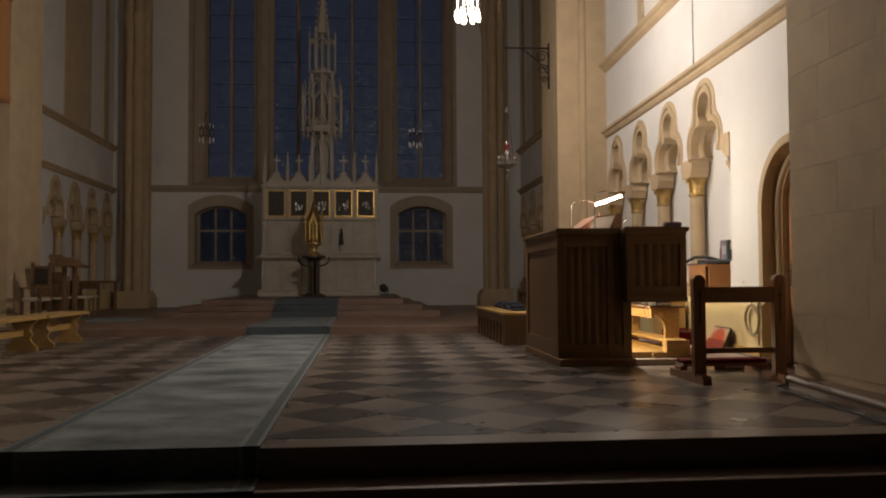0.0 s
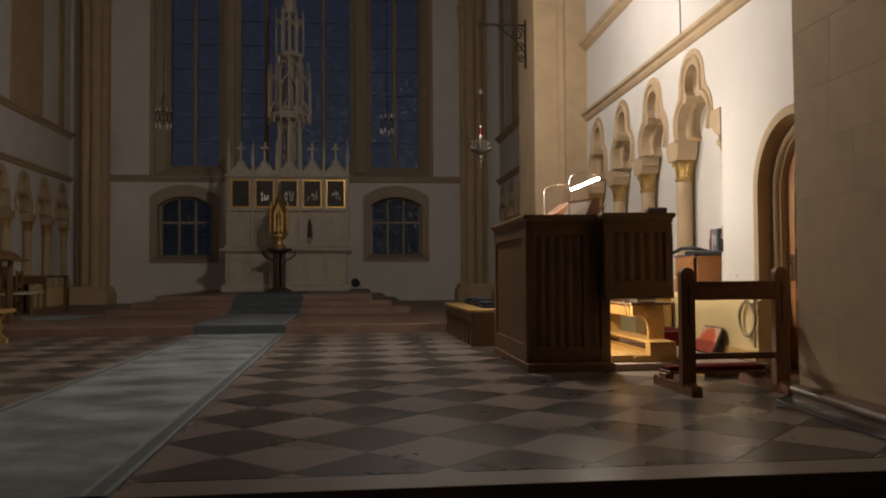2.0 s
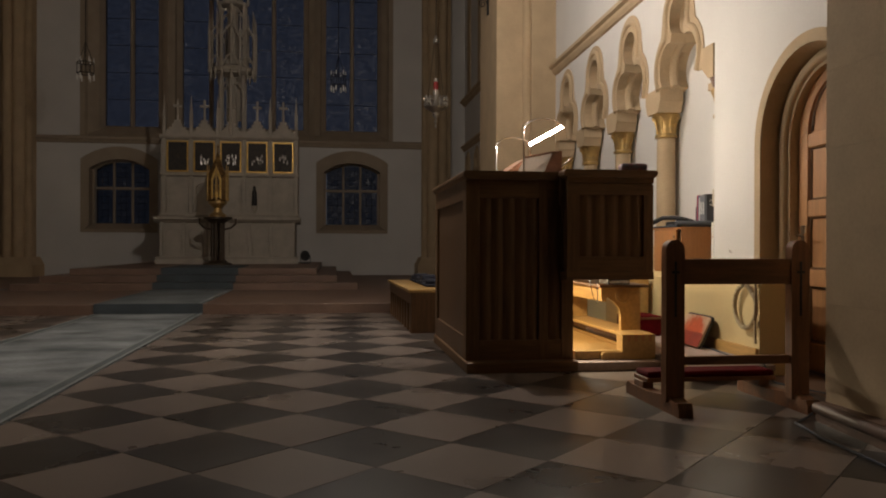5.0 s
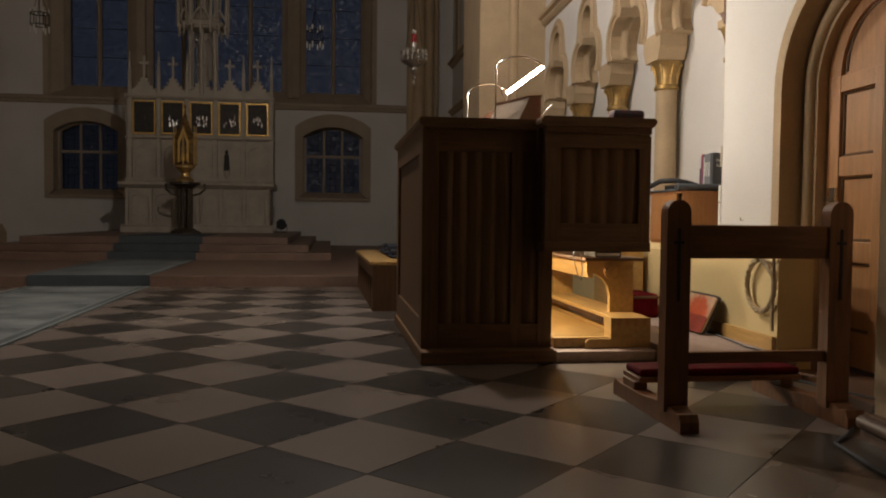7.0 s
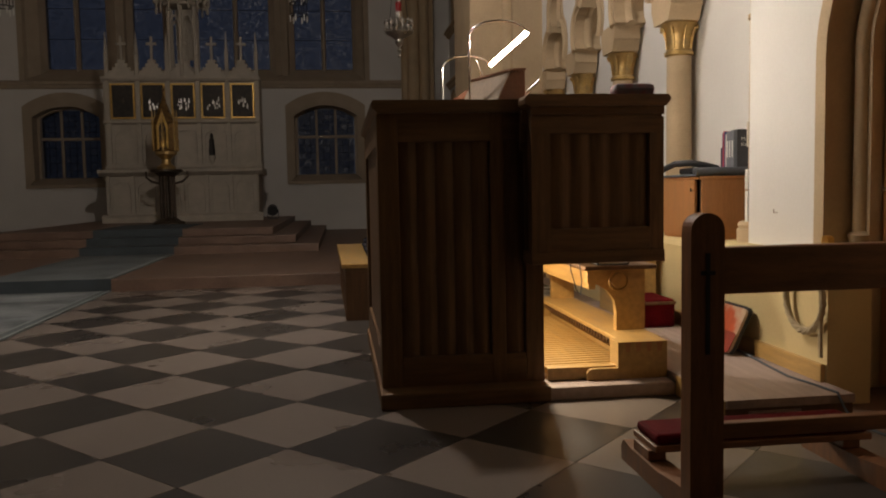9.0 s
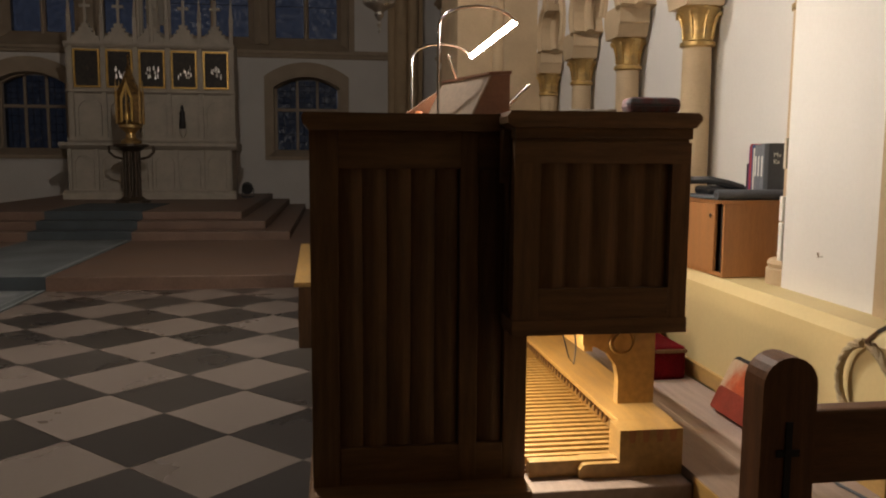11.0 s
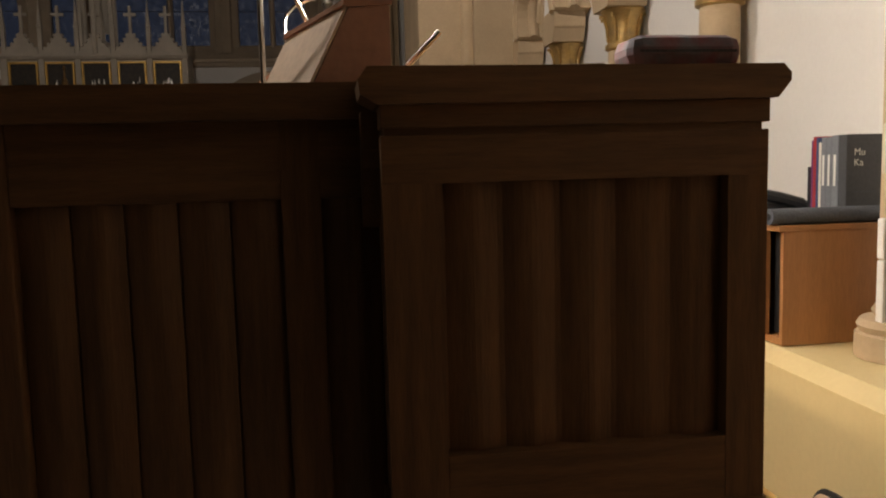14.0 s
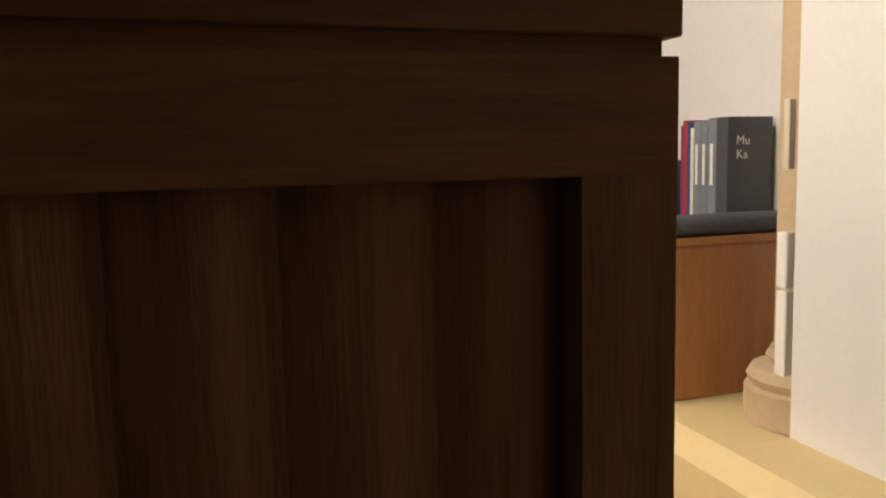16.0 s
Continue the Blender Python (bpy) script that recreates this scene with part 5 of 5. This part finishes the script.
FL = thing("floodlight", (1.28, 22.35, ALTAR_Z), "small black floodlight on the altar step", "floodlight")
wpart("housing", tube(B(), [(1.28, 22.30, 0.66), (1.26, 22.52, 0.70)], 0.11, 14), BLACK, FL, smooth=True)
wpart("yoke", tube(B(), [(1.17, 22.4, 0.69), (1.16, 22.4, 0.51), (1.40, 22.4, 0.51), (1.39, 22.4, 0.69)], 0.012, 6), BLACK, FL)
wpart("foot", bx(1.18, 1.38, 22.32, 22.5, ALTAR_Z, ALTAR_Z + 0.02), BLACK, FL)


# ---- hanging lamps ----
def chandelier(place, lit, label):
    x, y, z = place
    ch = thing("chandelier", place, label, "chandelier", "hanging chandeliers")
    n = 8 if lit else 6
    r = 0.15 if lit else 0.16
    g = 1.0 if lit else 0.55
    for zz in (z + 0.12, z - 0.10):
        wpart("hoop", tube(B(), [(x + r * math.cos(a), y + r * math.sin(a), zz) for a in [k * math.tau / 24 for k in range(25)]], 0.010, 6), IRON, ch)
    for k in range(n):
        a = k * math.tau / n + 0.2
        px, py = x + r * math.cos(a), y + r * math.sin(a)
        wpart("rod", tube(B(), [(px, py, z - 0.10), (px, py, z + 0.12)], 0.008, 6), IRON, ch)
        wpart("bulb", lathe(B(), [(0.010, z - 0.11), (0.026 * g, z - 0.15), (0.032 * g, z - 0.19), (0.022 * g, z - 0.235), (0.004, z - 0.245)], px, py, 10), BULB if lit else WHITEPLASTIC, ch, "glass bulb", smooth=True)
        wpart("bulb", lathe(B(), [(0.012, z + 0.12), (0.020 * g, z + 0.15), (0.022 * g, z + 0.19), (0.004, z + 0.23)], px, py, 10), BULB if lit else WHITEPLASTIC, ch, "glass bulb", smooth=True)
    wpart("chain", tube(B(), [(x, y, z - 0.1), (x, y, TOP)], 0.008, 6), IRON, ch)
    for k in range(3):
        a = k * math.tau / 3
        wpart("stay", tube(B(), [(x + r * math.cos(a), y + r * math.sin(a), z + 0.12), (x, y, z + 0.55)], 0.006, 5), IRON, ch)


chandelier((CH_R[0], CH_R[1], 4.60), True, "lit wrought iron chandelier with glass bulbs")
chandelier((CH_L[0], CH_L[1], 4.98), True, "lit wrought iron chandelier with glass bulbs")
chandelier((-3.08, 19.86, 4.53), False, "unlit wrought iron chandelier with white bulbs")
chandelier((2.06, 20.38, 4.55), False, "unlit wrought iron chandelier with white bulbs")

LX, LY = 3.59, 15.44
SAN = thing("sanctuary_lamp", (LX, LY, 3.2), "silver hanging sanctuary lamp with a red glass", "hanging lamp")
wpart("bowl", lathe(B(), [(0.004, 2.80), (0.02, 2.83), (0.008, 2.87), (0.03, 2.91), (0.012, 2.95), (0.045, 2.99), (0.06, 3.02), (0.05, 3.05), (0.10, 3.09), (0.16, 3.12), (0.17, 3.14), (0.15, 3.15)], LX, LY, 20), SILVER, SAN, smooth=True)
for z in (3.145, 3.285):
    wpart("crown_hoop", tube(B(), [(LX + 0.178 * math.cos(a), LY + 0.178 * math.sin(a), z) for a in [k * math.tau / 28 for k in range(29)]], 0.011, 6), SILVER, SAN, smooth=True)
for k in range(14):
    a = k * math.tau / 14
    wpart("crown_leaf", lathe(B(), [(0.010, 3.14), (0.026, 3.18), (0.012, 3.22), (0.026, 3.26), (0.014, 3.30), (0.003, 3.325)], LX + 0.178 * math.cos(a), LY + 0.178 * math.sin(a), 6), SILVER, SAN)
wpart("cup", lathe(B(), [(0.12, 3.15), (0.06, 3.24), (0.035, 3.30), (0.055, 3.36), (0.05, 3.42)], LX, LY, 14), SILVER, SAN, smooth=True)
wpart("red_glass", lathe(B(), [(0.035, 3.42), (0.038, 3.45), (0.040, 3.54), (0.036, 3.545)], LX, LY, 14), REDGLASS, SAN, "red glass cylinder", smooth=True)
wpart("glass_rim", lathe(B(), [(0.037, 3.545), (0.040, 3.56), (0.038, 3.60)], LX, LY, 14), SILVER, SAN, smooth=True)
for k in range(3):
    a = k * math.tau / 3 + 0.4
    wpart("chain", tube(B(), [(LX + 0.15 * math.cos(a), LY + 0.15 * math.sin(a), 3.26), (LX + 0.03 * math.cos(a), LY + 0.03 * math.sin(a), 4.20)], 0.004, 5), IRON, SAN)
wpart("canopy", lathe(B(), [(0.05, 4.18), (0.04, 4.24), (0.01, 4.30)], LX, LY, 10), SILVER, SAN)
wpart("rod", tube(B(), [(LX, LY, 4.28), (LX, LY, 5.46)], 0.006, 5), IRON, SAN)
BR = thing("wall_bracket", (4.44, LY, 5.1), "scrolled wrought iron lamp bracket on the pier", "bracket")
wpart("arm", bx(LX - 0.04, 4.45, LY - 0.015, LY + 0.015, 5.45, 5.48), IRON, BR)
wpart("back_plate", bx(4.42, 4.449, LY - 0.03, LY + 0.03, 4.66, 5.56, 0.004), IRON, BR)
for i, (cz, r) in enumerate(((5.30, 0.12), (5.05, 0.10), (4.84, 0.07))):
    wpart("scroll", tube(B(), [(4.42 - r + r * (1 - k / 40) * math.cos(k * 0.32), LY, cz + r * (1 - k / 40) * math.sin(k * 0.32)) for k in range(34)], 0.010, 5), IRON, BR)
wpart("brace", tube(B(), [(4.42, LY, 4.95), (4.25, LY, 5.18), (4.05, LY, 5.34), (3.90, LY, 5.45)], 0.010, 5), IRON, BR)


# ---- benches, stalls and chairs ----
def choir_bench(name, m, label):
    o = thing(name, (0, 0, 0), label, "bench", "choir benches")
    part("seat", bx(0, 0.46, 0, 2.5, 0.42, 0.455, 0.006), OAK_LIGHT, o)
    part("apron", bx(0.03, 0.06, 0.04, 2.46, 0.30, 0.42), OAK_MID, o)
    for k in range(9):
        y = 0.06 + k * 0.285
        part("slat", bx(0.025, 0.055, y, y + 0.09, 0.0, 0.30, 0.004), OAK_MID, o)
    for y in (0.0, 2.46):
        part("end", bx(0.03, 0.43, y, y + 0.04, 0.0, 0.42, 0.004), OAK_MID, o)
    o.matrix_world = m
    return o


choir_bench("bench", pose(2.74, 11.0, 0, 0, 0, 1.0), "low choir bench with a honey wood seat")
def trestle_bench(m):
    o = thing("bench", (0, 0, 0), "honey wood bench on wavy trestle ends in the choir", "bench", "trestle benches")
    part("seat", bx(0, 0.42, 0, 1.5, 0.41, 0.46, 0.010), OAK_LIGHT, o)
    part("stretcher", bx(0.19, 0.23, 0.25, 1.25, 0.20, 0.29, 0.004), OAK_LIGHT, o)
    half = [(0.19, 0.0), (0.19, 0.06), (0.13, 0.10), (0.10, 0.16), (0.13, 0.22), (0.09, 0.28), (0.12, 0.34), (0.17, 0.38), (0.18, 0.41)]
    for y in (0.20, 1.25):
        part("trestle", prism(B(), [(0.21 + p, q) for p, q in half] + [(0.21 - p, q) for p, q in reversed(half)], "y", y, y + 0.05), OAK_LIGHT, o)
    o.matrix_world = m
    return o


for x, y in ((-3.80, 11.4), (-3.82, 9.85), (-3.84, 8.3)):
    trestle_bench(pose(x, y, 0))
LEATHER = material("dark_brown_leather", (0.03, 0.018, 0.012), 0.5, 0.3, 10.0, 0.2, 80)
ARM = thing("armchair", (-4.72, 14.6, SAN_Z), "oak armchair with a dark leather back and pale seat", "chair")
for x in (-5.06, -4.77):
    for y, top in ((14.40, 0.78), (14.82, 1.25)):
        wpart("leg", bx(x, x + 0.055, y, y + 0.055, SAN_Z, top, 0.006), OAK_MID, ARM)
    wpart("armrest", bx(x - 0.005, x + 0.06, 14.38, 14.83, 0.78, 0.815, 0.008), OAK_MID, ARM)
wpart("seat", bx(-5.055, -4.72, 14.40, 14.86, 0.57, 0.64, 0.015), material("pale_seat_cloth", (0.50, 0.44, 0.34), 0.9, 0.15, 9.0, 0.3, 120), ARM, "pale cloth seat")
wpart("backrest", bx(-5.01, -4.765, 14.83, 14.865, 0.86, 1.14, 0.01), LEATHER, ARM, "dark leather back")
wpart("back_rail", bx(-5.01, -4.765, 14.828, 14.868, 1.14, 1.19, 0.006), OAK_MID, ARM)


def stall(m, dark=True):
    o = thing("choir_stall", (0, 0, 0), "dark carved oak choir stall with a high seat", "choir stall", "choir stalls along the walls")
    part("seat", bx(0, 0.45, 0, 0.6, 0.42, 0.46, 0.006), OAK_DARK, o)
    part("back", bx(0.43, 0.47, 0, 0.6, 0.10, 1.0, 0.004), OAK_DARK, o)
    poly = [(0.0, 0.0), (0.0, 0.40), (0.08, 0.55), (0.05, 0.70), (0.12, 0.74), (0.45, 0.74), (0.45, 0.0)]
    part("arm", prism(B(), poly, "y", -0.025, 0.025), OAK_DARK, o)
    part("arm", prism(B(), poly, "y", 0.575, 0.598), OAK_DARK, o)
    part("arm_knob", lathe(B(), [(0.02, 0.74), (0.045, 0.78), (0.02, 0.82)], 0.05, 0, 8), OAK_DARK, o)
    o.matrix_world = m
    return o


for k in range(5):
    stall(pose(4.65, 17.0 + 0.63 * k, SAN_Z))
for k in range(4):
    stall(pose(-5.75, 16.9 + 0.63 * k, SAN_Z) @ Matrix.Diagonal((-1, 1, 1, 1)))


def chair(m):
    o = thing("choir_chair", (0, 0, 0), "dark oak chair with a cream woven seat", "chair", "chairs in the sanctuary")
    part("seat", bx(0, 0.44, 0, 0.44, 0.43, 0.47, 0.008), material_cream, o, "cream woven seat")
    for x in (0.0, 0.40):
        for y in (0.0, 0.40):
            part("leg", bx(x, x + 0.04, y, y + 0.04, 0, 0.43 if x == 0 else 0.9, 0.004), OAK_DARK, o)
    for z in (0.55, 0.78):
        part("back_rail", bx(0.405, 0.435, 0.04, 0.40, z, z + 0.09, 0.004), OAK_DARK, o)
    o.matrix_world = m
    return o


material_cream = material("cream_rush", (0.55, 0.47, 0.33), 0.9, 0.2, 12, 0.3, 90)
for x, y, r in ((-5.0, 17.6, 20), (-5.1, 18.4, 8), (-5.15, 16.7, 12)):
    chair(pose(x, y, SAN_Z, 0, 0, 180 + r))
LEC = thing("reading_desk", (-4.950, 15.4, SAN_Z), "dark oak reading desk with a carved slanted top", "lectern")
for x in (-4.74, -4.55):
    wpart("post", bx(x, x + 0.07, 15.36, 15.44, SAN_Z, 1.19, 0.008), OAK_DARK, LEC)
wpart("foot", bx(-4.85, -4.40, 15.2, 15.6, SAN_Z, 0.20, 0.01), OAK_DARK, LEC)
lt = B()
prism(lt, [(-4.876, 1.318), (-4.89, 1.37), (-4.868, 1.409), (-4.825, 1.396), (-4.796, 1.37), (-4.652, 1.361), (-4.544, 1.318), (-4.465, 1.248), (-4.379, 1.214), (-4.328, 1.209), (-4.321, 1.179), (-4.393, 1.17), (-4.494, 1.187), (-4.616, 1.17), (-4.76, 1.179), (-4.847, 1.231)], "y", 15.15, 15.65)
wpart("book_rest", lt, OAK_DARK, LEC)
TAB = thing("side_table", (-4.7, 19.5, SAN_Z), "dark oak side table by the north arcade", "table")
wpart("top", bx(-6.05, -5.1, 18.5, 19.8, 0.88, 0.93, 0.006), OAK_DARK, TAB)
wpart("apron", bx(-6.02, -5.13, 18.54, 18.57, 0.74, 0.88), OAK_MID, TAB)
for x in (-6.0, -5.19):
    for y in (18.53, 19.69):
        wpart("leg", bx(x, x + 0.06, y, y + 0.06, SAN_Z, 0.88, 0.004), OAK_DARK, TAB)
RUG = solid("small_rug", bx(-5.6, -3.7, 15.9, 17.6, SAN_Z + 0.001, SAN_Z + 0.012, 0.003), BORDER, "pale grey-teal rug before the choir chairs", "rug")

# ---- pulpit on the north pier ----
PUL = thing("pulpit", (-6.0, 14.3, 4.1), "warm orange-brown oak pulpit on the north pier", "pulpit")
wpart("body", bx(-6.6, -5.42, 13.95, 14.66, 4.2, 5.9), CHERRY, PUL)
for z0, z1, o in ((4.05, 4.2, 0.06), (5.85, 6.0, 0.08)):
    wpart("moulding", bx(-6.6 - o, -5.42 + o, 13.95 - o, 14.66, z0, z1, 0.03), CHERRY, PUL)
for x in (-6.5, -6.1, -5.7):
    wpart("panel", bx(x, x + 0.22, 13.93, 13.96, 4.4, 5.7, 0.01), CHERRY, PUL)

# ---- cushions on the south choir bench ----
NAVY = material("navy_cloth", (0.022, 0.026, 0.045), 0.9, 0.35, 12.0, 0.3, 120)
random.seed(8)
for k in range(5):
    cu = thing("cushion", (3.06, 11.62 + 0.36 * k, 0.456), "folded dark navy cloth cushion on the choir bench", "cushion", "cushions on the choir bench")
    hgt = random.uniform(0.05, 0.10)
    part("lower_fold", bx(-0.10, 0.10, -0.15, 0.15, 0.001, hgt * 0.55, 0.018), NAVY, cu)
    part("upper_fold", box(B(), -0.085, 0.09, -0.12, 0.13, hgt * 0.55 + 0.001, hgt + 0.02, 0.016), NAVY, cu)

# ---- pieces of the floor and of the near pier ----
H = 0.359
OX, OY = 2.508, 6.815


def clip(poly, x0, x1, y0, y1):
    for axis, lim, sign in ((0, x0, 1), (0, x1, -1), (1, y0, 1), (1, y1, -1)):
        out = []
        for a, b in zip(poly, poly[1:] + poly[:1]):
            da, db = (a[axis] - lim) * sign, (b[axis] - lim) * sign
            if da >= 0:
                out.append(a)
            if da * db < 0:
                t = da / (da - db)
                out.append((a[0] + (b[0] - a[0]) * t, a[1] + (b[1] - a[1]) * t))
        poly = out
        if len(poly) < 3:
            return []
    return poly


def tile_bm(poly, c, dz=0.0):
    bm = B()
    inset = []
    for p, q in poly:
        d = math.hypot(p - c[0], q - c[1]) or 1
        inset.append((p - (p - c[0]) / d * 0.0016, q - (q - c[1]) / d * 0.0016))
    lo = [bm.verts.new((p - c[0], q - c[1], -0.012)) for p, q in inset]
    hi = [bm.verts.new((c[0] * 0 + (p - c[0]) * 0.998, (q - c[1]) * 0.998, dz)) for p, q in inset]
    bm.faces.new(hi)
    for i in range(len(lo)):
        j = (i + 1) % len(lo)
        bm.faces.new((lo[i], lo[j], hi[j], hi[i]))
    return bm


FX0, FX1, FY0, FY1 = -5.9, 4.9, 4.935, 13.58
diamond = [(-H, 0), (0, -H), (H, 0), (0, H)]
shared = {}
for mat, key in ((TILE_LIGHT, 0), (TILE_DARK, 1)):
    me = mesh_of(tile_bm(diamond, (0, 0)), "tile")
    me.materials.append(mat)
    shared[key] = me
rest = {0: B(), 1: B()}
for i in range(-26, 10):
    for j in range(-8, 24):
        if (i + j) % 2:
            continue
        x, y, key = OX + H * i, OY + H * j, i % 2
        poly = [(x + p, y + q) for p, q in diamond]
        cut = clip(poly, FX0, FX1, FY0, FY1)
        if not cut:
            continue
        if x < -1.3 or x > 4.6 and y > 8:
            bm = rest[key]
            vs = [bm.verts.new((x + (p - x) * 0.994, y + (q - y) * 0.994, 0.0)) for p, q in cut]
            bm.faces.new(vs)
            continue
        if len(cut) == 4 and all(abs(a[0] - b[0]) + abs(a[1] - b[1]) < 1e-6 for a, b in zip(cut, poly)):
            me = shared[key]
        else:
            me = mesh_of(tile_bm(cut, (x, y)), "tile")
            me.materials.append((TILE_LIGHT, TILE_DARK)[key])
        ob = new("tile", me)
        ob.parent = FLOOR
        ob.location = (x, y, random.uniform(-0.0008, 0.0008))
for key, mat in ((0, TILE_LIGHT), (1, TILE_DARK)):
    tagged(part("far_tiles", rest[key], mat, FLOOR), kind="stuff")

random.seed(5)
z = 0.165
while z < 7.0:
    h = random.choice((0.36, 0.40, 0.44))
    y = 4.9
    while y < 6.6:
        d = min(random.uniform(0.5, 0.8), 6.66 - y)
        if 6.66 - y - d < 0.25:
            d = 6.66 - y
        ob = part("stone", box(B(), 4.50, 4.54, y + 0.0012, y + d - 0.0012, z + 0.0012, z + h - 0.0012), SANDSTONE, PIER)
        ob.location.x = random.uniform(-0.0008, 0.0008)
        y += d
    z += h
